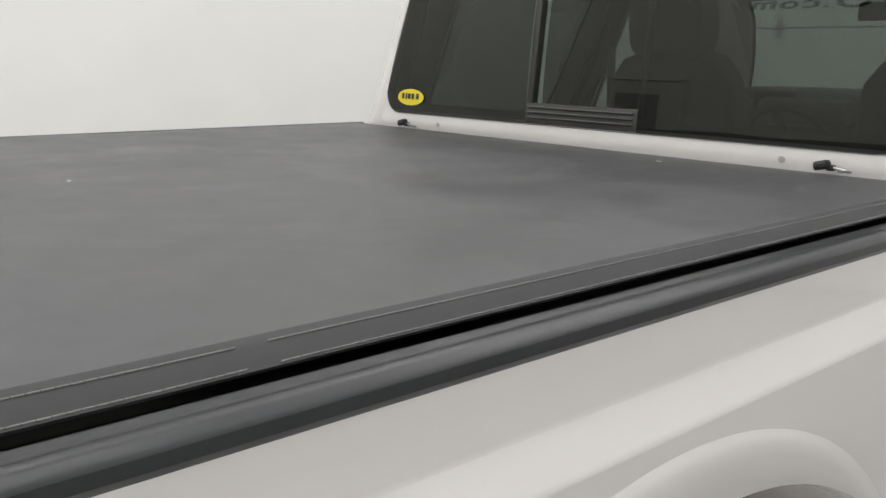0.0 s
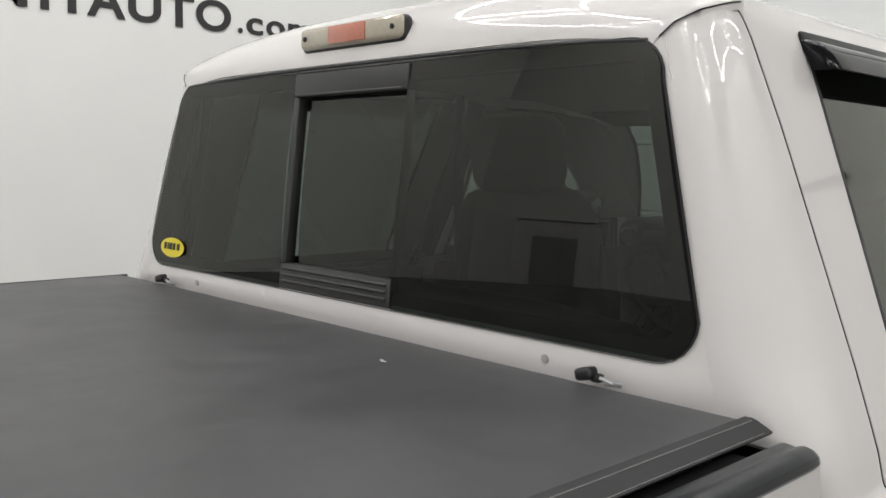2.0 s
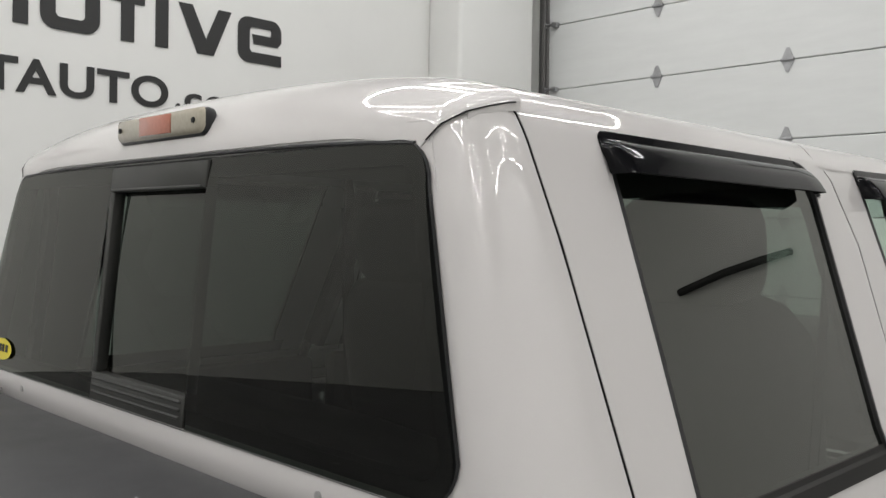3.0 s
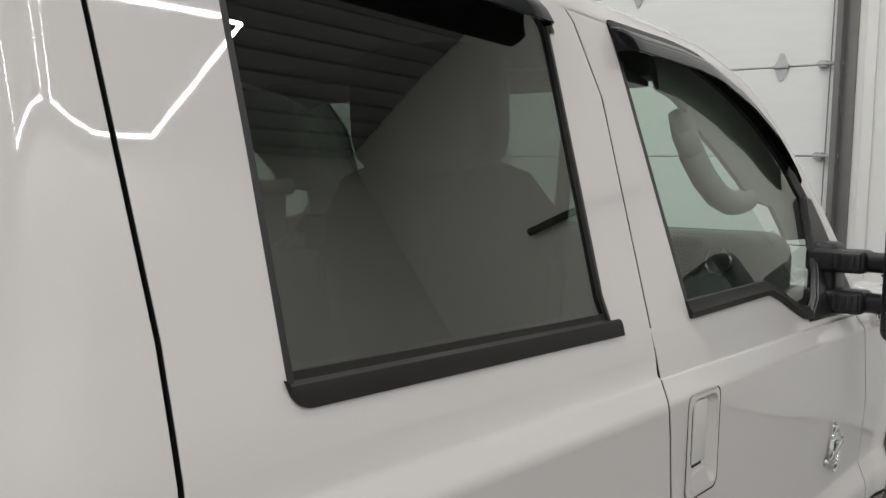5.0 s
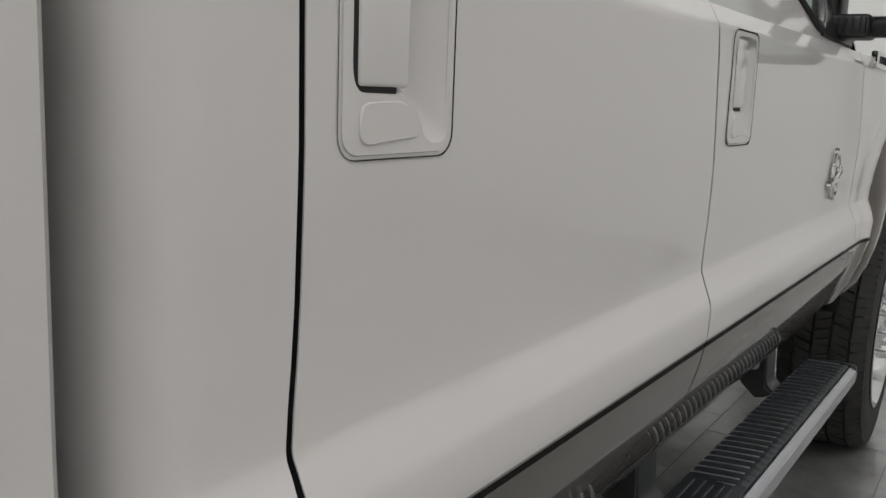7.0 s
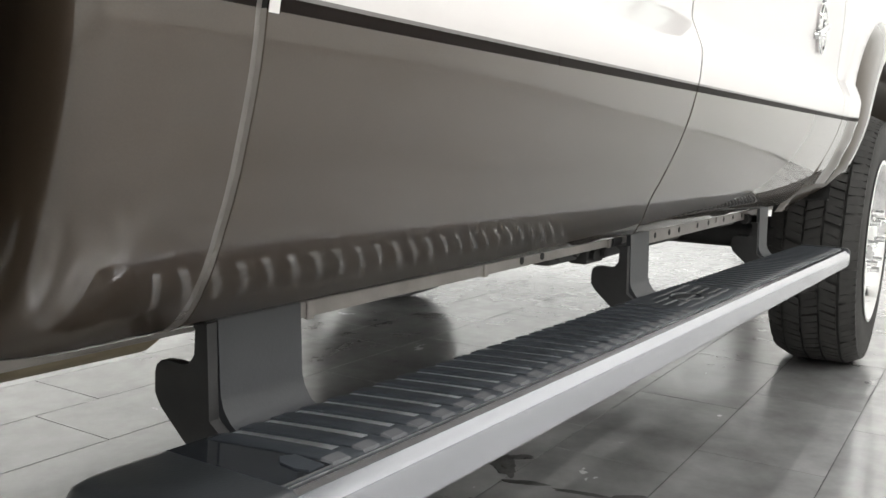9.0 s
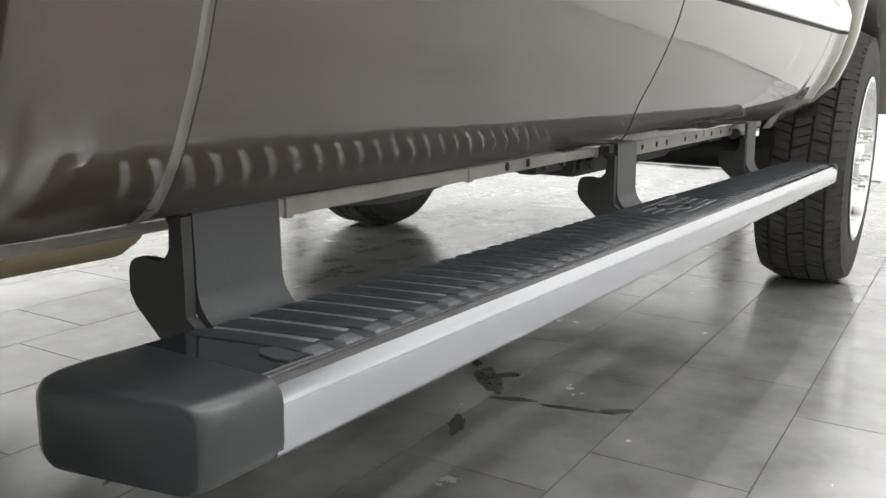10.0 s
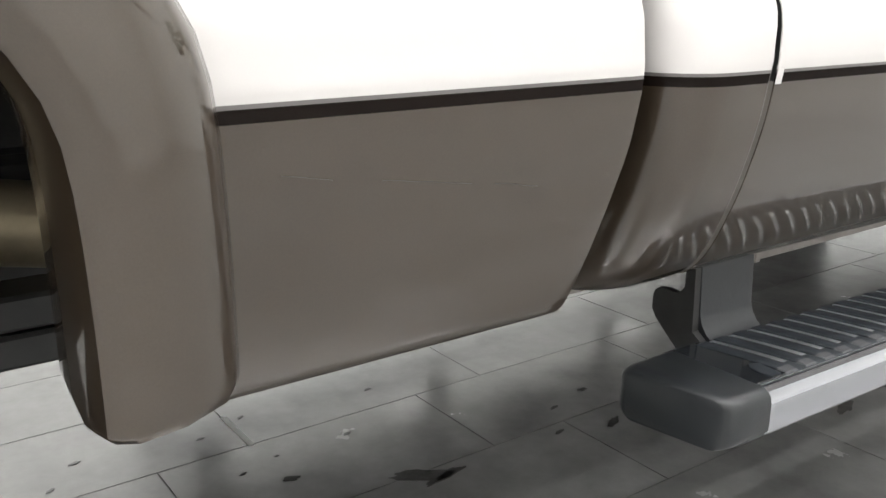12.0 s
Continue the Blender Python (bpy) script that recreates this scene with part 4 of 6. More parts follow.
def seam_shadows(s):
    """Dark weatherstrips behind the shut lines."""
    for f, z0, z1 in ((seam_a, 0.61, ZTOP), (seam_b, 0.61, ZTOP), (seam_c, 0.61, 1.34)):
        for za, zb, depth, mat in ((z0 - 0.02, 0.825, 0.006, JAMB_GREY), (0.825, z1, 0.012, DARK)):
            bm = bmesh.new()
            grid(bm, [[side(f(z) + d, z, s, depth) for d in (-0.018, 0.018)] for z in zrows(za, zb)])
            rim(bm, (0, -s * 0.01, 0))
            part("weatherstrip", bm, mat, truck, "recessed door joint")


# ---------------------------------------------------------------- cargo bed
BED_F, BED_B = 0.034, -2.10
RAIL_Z = 1.368
ARCH_IN, ARCH_OUT = 0.648, 0.735


def bed_half(z):
    return 0.003 * min(1.0, max(0.0, (1.30 - z) / 0.1)) + table([(0.600, 0.951), (0.604, 0.960), (0.612, 0.966), (0.64, 0.973), (0.67, 0.980), (0.70, 0.986), (0.76, 0.996), (0.82, 1.000), (0.86, 0.996), (0.89, 0.986), (0.92, 0.9805), (0.95, 0.979), (1.252, 0.983), (1.258, 0.9832),
                  (1.263, 0.981), (1.295, 0.964), (1.300, 0.962), (1.368, 0.957)], z)


def cut(z):
    """How far the front edge of the bed falls back low down."""
    return table([(0.60, 0.052), (0.63, 0.040), (0.68, 0.026), (0.74, 0.010), (0.80, 0.0)], z)


def bed_side(s):
    xs = merged(spread(BED_B, BED_F - 0.02, 70), [BED_F - 0.008, BED_F])
    zs = merged(spread(0.600, 0.66, 12), zrows(0.66, RAIL_Z, merged([0.801, 0.810, 0.813, 1.252, 1.258, 1.263, 1.295, 1.300], spread(0.66, RAIL_Z, 30))))
    rows = []
    for z in zs:
        row = []
        for x in xs:
            r = math.hypot(x - AXLE_R, z - AXLE_Z)
            endr = 0.010 * max(0.0, (x - (BED_F - 0.012)) / 0.012) ** 2
            row.append((x - cut(z) * max(0.0, (x + 0.12) / 0.142), s * (bed_half(z) - endr), z))
        rows.append(row)

    def skip(i, j):
        xc, zc = (xs[j] + xs[j + 1]) / 2, (zs[i] + zs[i + 1]) / 2
        return math.hypot(xc - AXLE_R, zc - AXLE_Z) < 0.67 and xc < -0.385
    b = sheet(rows, truck, "bed_side", s, skip, "white cargo bed side with bronze lower panel", 0.02, dark_edge=False, line=0.808)
    if s < 0:
        for x0, za, x1, zb in ((-0.303, 0.813, -0.266, 0.806), (-0.227, 0.801, -0.148, 0.789), (-0.125, 0.786, -0.081, 0.779)):
            bm = bmesh.new()
            pts = [(lerp(x0, x1, q), -(bed_half(lerp(za, zb, q) - 0.047) + 0.0002), lerp(za, zb, q) - 0.047) for q in spread(0, 1, 14)]
            tube(bm, [(px, py, pz + 0.0012 * noise.noise(Vector((px * 40, 1, 2)))) for px, py, pz in pts], 0.0003, 5)
            part("scratch", bm, SCUFF, b, "fine pale scratch")
    # flange of the bed side towards the cab, near-black to paint in the gap's shade
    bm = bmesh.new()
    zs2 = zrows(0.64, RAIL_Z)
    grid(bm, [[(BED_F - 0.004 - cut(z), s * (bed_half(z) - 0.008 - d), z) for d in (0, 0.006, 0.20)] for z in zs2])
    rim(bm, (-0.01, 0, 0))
    part("bed_flange", bm, DARK, b, "front flange of the bed with gap shade painted on")
    # plastic rail cap
    bm = bmesh.new()
    sec = [(0.948, 1.356), (0.957, 1.363), (0.962, 1.370), (0.960, 1.379), (0.952, 1.386), (0.944, 1.388), (0.938, 1.3865), (0.934, 1.3845), (0.927, 1.3845), (0.921, 1.386), (0.916, 1.385), (0.912, 1.380), (0.911, 1.368), (0.911, 1.34), (0.945, 1.34)]
    xx = [BED_B, BED_B + 0.01] + spread(-1.5, BED_F - 0.06, 6) + [BED_F - 0.025, BED_F - 0.012, BED_F - 0.004, BED_F - 0.001]
    rows = []
    for x in xx:
        sh = 1.0 if x < BED_F - 0.03 else (1 - 0.5 * max(0, (x - (BED_F - 0.03)) / 0.03) ** 2.5)
        rows.append([(x, s * (0.936 + (y - 0.936) * sh), 1.355 + (z - 1.355) * sh) for y, z in sec])
    grid(bm, [r + [r[0]] for r in rows])
    bmesh.ops.remove_doubles(bm, verts=bm.verts[:], dist=1e-5)
    bmesh.ops.holes_fill(bm, edges=[e for e in bm.edges if e.is_boundary], sides=0)
    part("rail_cap", bm, RAIL_BLACK, b, "satin black plastic bed rail cap", 30)
    # clamp rail under the cover, deep in the slot
    bm = bmesh.new()
    box(bm, ((BED_B + BED_F) / 2 - 0.02, s * 0.885, 1.352), (BED_F - BED_B - 0.06, 0.036, 0.03), 0.003, 1)
    part("clamp_rail", bm, DARK, b, "black clamp rail in the slot")
    # flare
    bm = bmesh.new()
    rows = []
    for k in range(81):
        a = radians(lerp(-16, 184, k / 80))
        ca, sa = math.cos(a), math.sin(a)

        low = max(0.0, (radians(-5) - a) / radians(11))

        def at(r, y):
            r += ((ARCH_IN + ARCH_OUT) / 2 - r) * 0.42 * low ** 2.5
            x, z = AXLE_R + r * ca, AXLE_Z + r * sa
            if a < radians(24):
                z = lerp(0.635, AXLE_Z + r * math.sin(radians(24)), max(0.0, (a + radians(16)) / radians(40)))
                x = AXLE_R + r * math.cos(radians(24))
            y -= 0.030 * max(0.0, (radians(-10) - a) / radians(6)) ** 2
            if ca > 0:
                lim = -0.348 + r - ARCH_OUT
                x = (x + lim - math.sqrt((x - lim) ** 2 + 0.0009)) / 2
            return (x, s * y, z)
        rows.append([at(ARCH_OUT + 0.004, 0.985), at(ARCH_OUT, 1.030), at(ARCH_OUT - 0.012, 1.046), at(ARCH_OUT - 0.045, 1.060), at(ARCH_IN + 0.012, 1.062), at(ARCH_IN, 1.054), at(ARCH_IN - 0.006, 1.03), at(ARCH_IN, 0.95)])
    grid(bm, rows)
    part("wheel_flare", bm, BROWN, b, "bronze wheel flare", 40)
    # raised white lip round the arch
    bm = bmesh.new()
    rows = []
    for k in range(49):
        a = radians(lerp(47, 133, k / 48))
        row = []
        for r, o in ((0.820, -0.0012), (0.814, 0.0006), (0.808, 0.0034), (0.800, 0.0052), (0.788, 0.0056), (0.772, 0.0048), (0.74, 0.0042), (0.70, 0.004)):
            z = AXLE_Z + r * math.sin(a)
            row.append((AXLE_R - 0.03 + 0.92 * r * math.cos(a), s * (bed_half(z) + o), z))
        rows.append(row)
    grid(bm, rows)
    part("arch_lip", bm, WHITE, b, "", 60)
    # wheel house
    bm = bmesh.new()
    rows = []
    for k in range(25):
        a = radians(lerp(0, 180, k / 24))
        rows.append([(AXLE_R + r * math.cos(a), s * y, max(AXLE_Z + r * math.sin(a), 0.68)) for r, y in ((ARCH_IN + 0.03, 0.945), (ARCH_IN + 0.03, 0.60))])
    grid(bm, rows)
    rim(bm, (0, 0, 0.004))
    part("wheel_house", bm, DARK, b, "black wheel house")
    return b


def bed_shell():
    bm = bmesh.new()
    box(bm, ((BED_B + BED_F) / 2, 0, 0.86), (BED_F - BED_B - 0.03, 1.62, 0.06), 0.004, 1)
    box(bm, (BED_F - 0.035, 0, 1.11), (0.04, 1.70, 0.46), 0.004, 1)
    part("bed_floor", bm, UNDER_DARK, truck, "black cargo bed floor and headboard")
    bm = bmesh.new()
    box(bm, (BED_B - 0.02, 0, 1.05), (0.07, 1.62, 0.60), 0.015, 2)
    box(bm, (BED_B - 0.03, 0, 1.05), (0.07, 1.30, 0.34), 0.02, 2)
    part("tailgate", bm, WHITE, truck, "closed white tailgate")
    bm = bmesh.new()
    box(bm, (BED_B - 0.14, 0, 0.66), (0.16, 1.96, 0.20), 0.04, 3)
    part("rear_bumper", bm, CHROME, truck, "chrome rear bumper")
    for s in (-1, 1):
        bm = bmesh.new()
        box(bm, (BED_B + 0.02, s * 0.90, 1.08), (0.10, 0.16, 0.36), 0.02, 2)
        part("tail_lamp", bm, LENS_RED, truck, "red tail lamp")


# ---------------------------------------------------------------- tonneau cover, a thing on the bed
COV_Z, COV_Y = 1.400, 0.862


def tonneau():
    t = thing("tonneau_cover", "soft charcoal vinyl roll-up tonneau cover stretched over the truck bed", "tonneau cover", (0, 0, 0))
    x0, x1 = BED_B + 0.03, 0.026
    bm = bmesh.new()
    nx, ny = 90, 64
    rows = []
    for i in range(nx + 1):
        x = lerp(x0, x1, i / nx)
        row = []
        for j in range(ny + 1):
            y = lerp(-COV_Y, COV_Y, j / ny)
            bow = max(math.sin((x + 2.2) / 0.56 * math.pi), 0) ** 8
            z = COV_Z - 0.0045 * (1 - bow) * (1 - (y / COV_Y) ** 4) * (1 - max(0, (x - (x1 - 0.06)) / 0.06) ** 2)
            z += 0.0016 * noise.noise(Vector((x * 3.1, y * 2.3, 0.3))) + 0.0005 * noise.noise(Vector((x * 11, y * 9, 2)))
            if x > x1 - 0.008:
                z -= 0.004
            row.append((x, y, z))
        rows.append(row)
    grid(bm, rows)
    rim(bm, (0, 0, -0.014))
    part("vinyl_sheet", bm, VINYL, t, "charcoal vinyl sheet", 60)
    for s in (-1, 1):
        # hem with two rows of stitching
        bm = bmesh.new()
        sec = [(0.862, 0.0012), (0.870, 0.0004), (0.877, -0.003), (0.887, -0.010), (0.8925, -0.0140), (0.8915, -0.0165), (0.880, -0.0185), (0.850, -0.016)]
        rows = []
        for x in merged(spread(x0, x1 - 0.02, 60), [x1 - 0.006, x1]):
            wv = 0.0011 * noise.noise(Vector((x * 6, s, 1)))
            ex = 0.012 * (1 if x > x1 - 0.004 else 0)
            rows.append([(x + ex * max(0, (y - 0.86) / 0.03), s * (y + wv), COV_Z + z) for y, z in sec])
        grid(bm, [r + [r[0]] for r in rows])
        bmesh.ops.remove_doubles(bm, verts=bm.verts[:], dist=1e-5)
        bmesh.ops.holes_fill(bm, edges=[e for e in bm.edges if e.is_boundary], sides=0)
        hem = part("side_hem", bm, VINYL_EDGE, t, "black stitched side hem", 40)
        for yy, zz in ((0.8735, -0.0008), (0.8905, -0.0122)):
            bm = bmesh.new()
            x = x0 + 0.01
            while x < x1 - 0.005:
                if not (-1.378 < x < -1.352):
                    wv = 0.0011 * noise.noise(Vector((x * 6, s, 1)))
                    box(bm, (x, s * (yy + wv), COV_Z + zz), (0.0080, 0.0010, 0.0010))
                x += 0.0088
            part("stitching", bm, STITCH, hem, "light grey stitching")["kind"] = "stuff"
    # aluminium front bar with two tether clips
    bm = bmesh.new()
    box(bm, (x1 - 0.014, 0, COV_Z - 0.022), (0.026, 1.68, 0.018), 0.004, 2)
    part("front_bar", bm, DARK, t, "black front bar")
    for y in (-0.63, 0.655):
        bm = bmesh.new()
        box(bm, (0.020, y + 0.002, COV_Z + 0.012), (0.022, 0.030, 0.018), 0.006, 3, Matrix.Rotation(radians(-14), 4, "X"))
        box(bm, (0.024, y - 0.014, COV_Z + 0.008), (0.014, 0.016, 0.012), 0.003, 2)
        clip = part("tether_clip", bm, TRIM_BLACK, t, "small black plastic clip")
        bm = bmesh.new()
        tube(bm, [(0.022, y - 0.012, COV_Z + 0.010), (0.020, y - 0.030, COV_Z + 0.008), (0.020, y - 0.044, COV_Z + 0.005), (0.028, y - 0.050, COV_Z + 0.003), (0.034, y - 0.04, COV_Z + 0.003)], 0.0032, 8)
        box(bm, (0.022, y - 0.036, COV_Z + 0.004), (0.010, 0.014, 0.006), 0.002, 1)
        part("wire_hook", bm, STEEL, clip, "bright wire hook")
    # small scuffs of bird lime on the sheet
    for x, y, w in ((-0.118, -0.352, 0.012), (-1.18, 0.02, 0.010)):
        bm = bmesh.new()
        box(bm, (x, y, COV_Z + 0.0012), (0.004, w, 0.0012), 0.0005, 1)
        box(bm, (x + 0.004, y + w * 0.7, COV_Z + 0.0012), (0.003, w * 0.5, 0.0012), 0.0005, 1)
        part("white_scuff", bm, CHALK, t, "tiny white scuff")
    return t


# ---------------------------------------------------------------- front end
def fender(s):
    xs = spread(2.20, 3.86, 56)
    top = 1.30
    zs = zrows(0.632, top, list(TONE_Z))
    rows = []
    for z in zs:
        row = []
        for x in xs:
            xa = max(x, seam_c(z) + GAP)
            r = math.hypot(xa - AXLE_F, z - AXLE_Z)
            lip = 0.014 * max(0.0, 1 - abs(r - 0.74) / 0.06)
            nose = 0.25 * max(0, (xa - 3.45) / 0.41) ** 2.2
            row.append((xa, s * (half(xa, z) + lip - nose), z))
        rows.append(row)
    f = sheet(rows, truck, "front_fender", s, lambda i, j: math.hypot((xs[j] + xs[j + 1]) / 2 - AXLE_F, (zs[i] + zs[i + 1]) / 2 - AXLE_Z) < 0.67, "white front fender")
    bm = bmesh.new()
    rows = []
    for k in range(41):
        a = radians(lerp(0, 196, k / 40))
        ca, sa = math.cos(a), math.sin(a)
        row = []
        for r, y in ((ARCH_OUT + 0.012, 0.972), (ARCH_OUT - 0.004, 0.992), (ARCH_OUT - 0.026, 1.014), (ARCH_OUT - 0.052, 1.032), (ARCH_OUT - 0.085, 1.043), (0.622, 1.046), (0.604, 1.040), (0.590, 1.023), (0.585, 1.0), (0.595, 0.93)):
            z = AXLE_Z + r * sa
            tuck = table(PROFILE, 0.82) - table(PROFILE, max(min(z, 0.82), 0.578)) if ca < 0 else 0.0
            sweep_back = 0.045 * max(0.0, (0.72 - z) / 0.17) ** 2 if ca < 0 else 0.0
            thin = 0.75 * max(0.0, (0.66 - z) / 0.11) if ca < 0 else 0.0
            row.append((AXLE_F + r * ca - sweep_back, s * (0.985 + (y + 0.018 - 0.985) * (1 - min(thin, 0.75)) - 0.9 * tuck), z))
        rows.append(row)
    grid(bm, rows)
    bmesh.ops.bisect_plane(bm, geom=bm.verts[:] + bm.edges[:] + bm.faces[:], plane_co=(0, 0, 0.550), plane_no=(0, 0, -1), clear_outer=True)
    part("wheel_flare", bm, BROWN, f, "bronze wheel flare", 40)
    bm = bmesh.new()
    rows = []
    for k in range(25):
        a = radians(lerp(0, 180, k / 24))
        rows.append([(AXLE_F + r * math.cos(a), s * y, max(AXLE_Z + r * math.sin(a), 0.58)) for r, y in ((0.615, 0.99), (0.615, 0.55))])
    grid(bm, rows)
    rim(bm, (0, 0, 0.004))
    part("wheel_house", bm, DARK, f, "black wheel house")
    # vent badge on the fender
    bm = bmesh.new()
    box(bm, (2.50, s * (half(2.5, 1.27) + 0.010), 1.285), (0.30, 0.018, 0.045), 0.006, 2)
    vent = part("fender_vent", bm, CHROME, f, "chrome fender vent")
    for k in range(5):
        bm = bmesh.new()
        box(bm, (2.40 + 0.05 * k, s * (half(2.5, 1.27) + 0.019), 1.285), (0.03, 0.004, 0.02), 0.001, 1)
        part("vent_slot", bm, DARK, vent)
    return f


def front_end():
    bm = bmesh.new()
    rows = []
    for x in spread(2.42, 3.80, 16):
        w = 0.93 - 0.12 * max(0, (x - 3.3) / 0.5) ** 2
        rows.append([(x, w * u, 1.30 + 0.055 * (1 - abs(u) ** 3) - 0.05 * ((x - 2.42) / 1.38) ** 2 + (0.02 if 0.25 < abs(u) < 0.6 else 0)) for u in spread(-1, 1, 24)])
    grid(bm, rows)
    rim(bm, (0, 0, -0.02))
    part("hood", bm, WHITE, truck, "white hood", 40)
    bm = bmesh.new()
    box(bm, (3.80, 0, 0.98), (0.10, 1.30, 0.50), 0.03, 3)
    grille = part("grille", bm, DARK, truck, "chrome barred grille")
    for z in (0.82, 0.95, 1.08):
        bm = bmesh.new()
        box(bm, (3.86, 0, z), (0.03, 1.26, 0.05), 0.012, 2)
        part("grille_bar", bm, CHROME, grille)
    bm = bmesh.new()
    box(bm, (3.90, 0, 0.58), (0.20, 1.98, 0.26), 0.05, 3)
    part("front_bumper", bm, CHROME, truck, "chrome front bumper")
    for s in (-1, 1):
        bm = bmesh.new()
        box(bm, (3.74, s * 0.79, 1.0), (0.16, 0.26, 0.40), 0.03, 3)
        part("headlamp", bm, LENS_CLEAR, truck, "clear headlamp")
    # windscreen with black band, wiper cowl
    bm = bmesh.new()
    grid(bm, [[(lerp(1.87, 2.48, v) - 0.10 * (u * u) * 1.0, 0.80 * u * lerp(0.83, 1.0, v), lerp(1.895, 1.36, v)) for u in spread(-1, 1, 12)] for v in spread(0, 1, 8)])
    part("windscreen", bm, FRONT_GLASS, truck, "clear windscreen")
    bm = bmesh.new()
    box(bm, (2.42, 0, 1.325), (0.22, 1.70, 0.03), 0.01, 2)
    part("cowl", bm, TRIM_BLACK, truck, "black wiper cowl")


def mirror(s):
    """Trailer mirror on two arms."""
    bm = bmesh.new()
    yb = half(2.1, 1.40) - 0.02
    for z in (1.446, 1.347):
        box(bm, (2.13, s * (yb + 0.050), z), (0.11, 0.14, 0.056), 0.012, 3)
        box(bm, (2.100, s * (yb + 0.078), z), (0.07, 0.066, 0.044), 0.004, 2)
        for k in range(4):
            box(bm, (2.066, s * (yb + 0.055 + 0.015 * k), z), (0.006, 0.006, 0.036), 0.002, 1)
        tube(bm, [(2.13, s * (yb + 0.08), z), (2.12, s * (yb + 0.15), z), (2.11, s * (yb + 0.20), z)], 0.025, 12)
    box(bm, (2.16, s * (yb + 0.012), 1.395), (0.12, 0.07, 0.19), 0.022, 3)
    part("mirror_arm", bm, TRIM_BLACK, truck, "black double mirror arm")
    bm = bmesh.new()
    box(bm, (2.12, s * (yb + 0.264), 1.43), (0.13, 0.21, 0.34), 0.030, 4)
    head = part("mirror_head", bm, TRIM_BLACK, truck, "black trailer mirror head")
    for z, h in ((1.485, 0.195), (1.325, 0.085)):
        bm = bmesh.new()
        box(bm, (2.053, s * (yb + 0.264), z), (0.004, 0.165, h), 0.0015, 1)
        part("mirror_glass", bm, MIRROR_GLASS, head, "silvered mirror glass")


# ---------------------------------------------------------------- wheels
def wheel(x, s, detailed=True):
    R, wd = 0.420, 0.256
    yc = s * 0.925
    tb = bmesh.new()
    prof = [(-0.5, 0.262), (-0.52, 0.30), (-0.53, 0.345), (-0.50, 0.385), (-0.455, 0.403), (-0.40, 0.408), (0, 0.410), (0.40, 0.408), (0.455, 0.403), (0.50, 0.385), (0.53, 0.345), (0.52, 0.30), (0.5, 0.262)]
    n = 64
    rows = []
    for k in range(n + 1):
        a = 2 * math.pi * k / n
        rows.append([(x + r * math.cos(a), yc + w * wd, AXLE_Z + 0.0 + r * math.sin(a)) for w, r in prof])
    grid(tb, rows)
    bmesh.ops.remove_doubles(tb, verts=tb.verts[:], dist=1e-5)
    w = part("wheel", tb, RUBBER, truck, "all-terrain tyre on a chrome wheel", 40)
    tr = bmesh.new()
    nb = 46
    step = 2 * math.pi / nb
    rowsets = ((-0.505, -0.335, 0.10, 0.010), (-0.300, -0.120, 0.34, 0.0), (-0.090, 0.090, -0.30, 0.0), (0.120, 0.300, 0.34, 0.0), (0.335, 0.505, -0.10, 0.010))
    for col, (o0, o1, skew, fall) in enumerate(rowsets):
        for k in range(nb):
            a0 = step * (k + 0.5 * (col % 2) + 0.06 * math.sin(k * 2.3 + col))
            for lo, hi in ((0.03, 0.46), (0.52, 0.93)):
                quad = []
                for rr in (R, R - 0.016):
                    for o, f in ((o0, lo), (o1, lo), (o1, hi), (o0, hi)):
                        edge = fall if abs(o) > 0.45 else 0.0
                        a = a0 + step * (f + skew * (o - o0) / (o1 - o0) * 0.8 + (0.05 if (o == o1) == (f == lo) else 0.0))
                        q = rr - edge - 0.012 * (o / 0.5) ** 4 + (0.004 if abs(o) < 0.45 else 0.003) - 0.004
                        quad.append(tr.verts.new((x + q * math.cos(a), yc + s * o * wd, AXLE_Z + q * math.sin(a))))
                tr.faces.new(quad[:4])
                for e in range(4):
                    tr.faces.new((quad[e], quad[(e + 1) % 4], quad[4 + (e + 1) % 4], quad[4 + e]))
    part("tread", tr, RUBBER, w, "deep block tread", 20)
    rm = bmesh.new()
    prof = [(0.50, 0.268), (0.53, 0.272), (0.535, 0.262), (0.50, 0.250), (0.40, 0.240), (0.33, 0.225), (0.30, 0.19), (0.33, 0.15), (0.40, 0.11), (0.44, 0.09), (0.50, 0.075), (0.51, 0.05), (0.51, 0.0)]
    rows = []
    for k in range(49):
        a = 2 * math.pi * k / 48
        rows.append([(x + r * math.cos(a), yc + s * q * wd, AXLE_Z + r * math.sin(a)) for q, r in prof])
    grid(rm, rows)
    bmesh.ops.remove_doubles(rm, verts=rm.verts[:], dist=1e-5)
    rim_ob = part("rim", rm, CHROME, w, "chrome wheel rim", 40)
    for k in range(8):
        a = 2 * math.pi * k / 8
        b = bmesh.new()
        c = Vector((x + 0.095 * math.cos(a), yc + s * 0.45 * wd, AXLE_Z + 0.095 * math.sin(a)))
        cyl(b, c, c + Vector((0, s * 0.035, 0)), 0.013, 10, 0.009)
        part("lug_nut", b, CHROME, rim_ob)
        b = bmesh.new()
        c = Vector((x + 0.175 * math.cos(a + 0.39), yc + s * 0.335 * wd, AXLE_Z + 0.175 * math.sin(a + 0.39)))
        cyl(b, c, c + Vector((0, s * 0.012, 0)), 0.030, 18)
        part("rim_hole", b, DARK, rim_ob)
    b = bmesh.new()
    cyl(b, (x, yc - s * 0.1 * wd, AXLE_Z), (x, yc - s * 0.9, AXLE_Z), 0.06, 14)
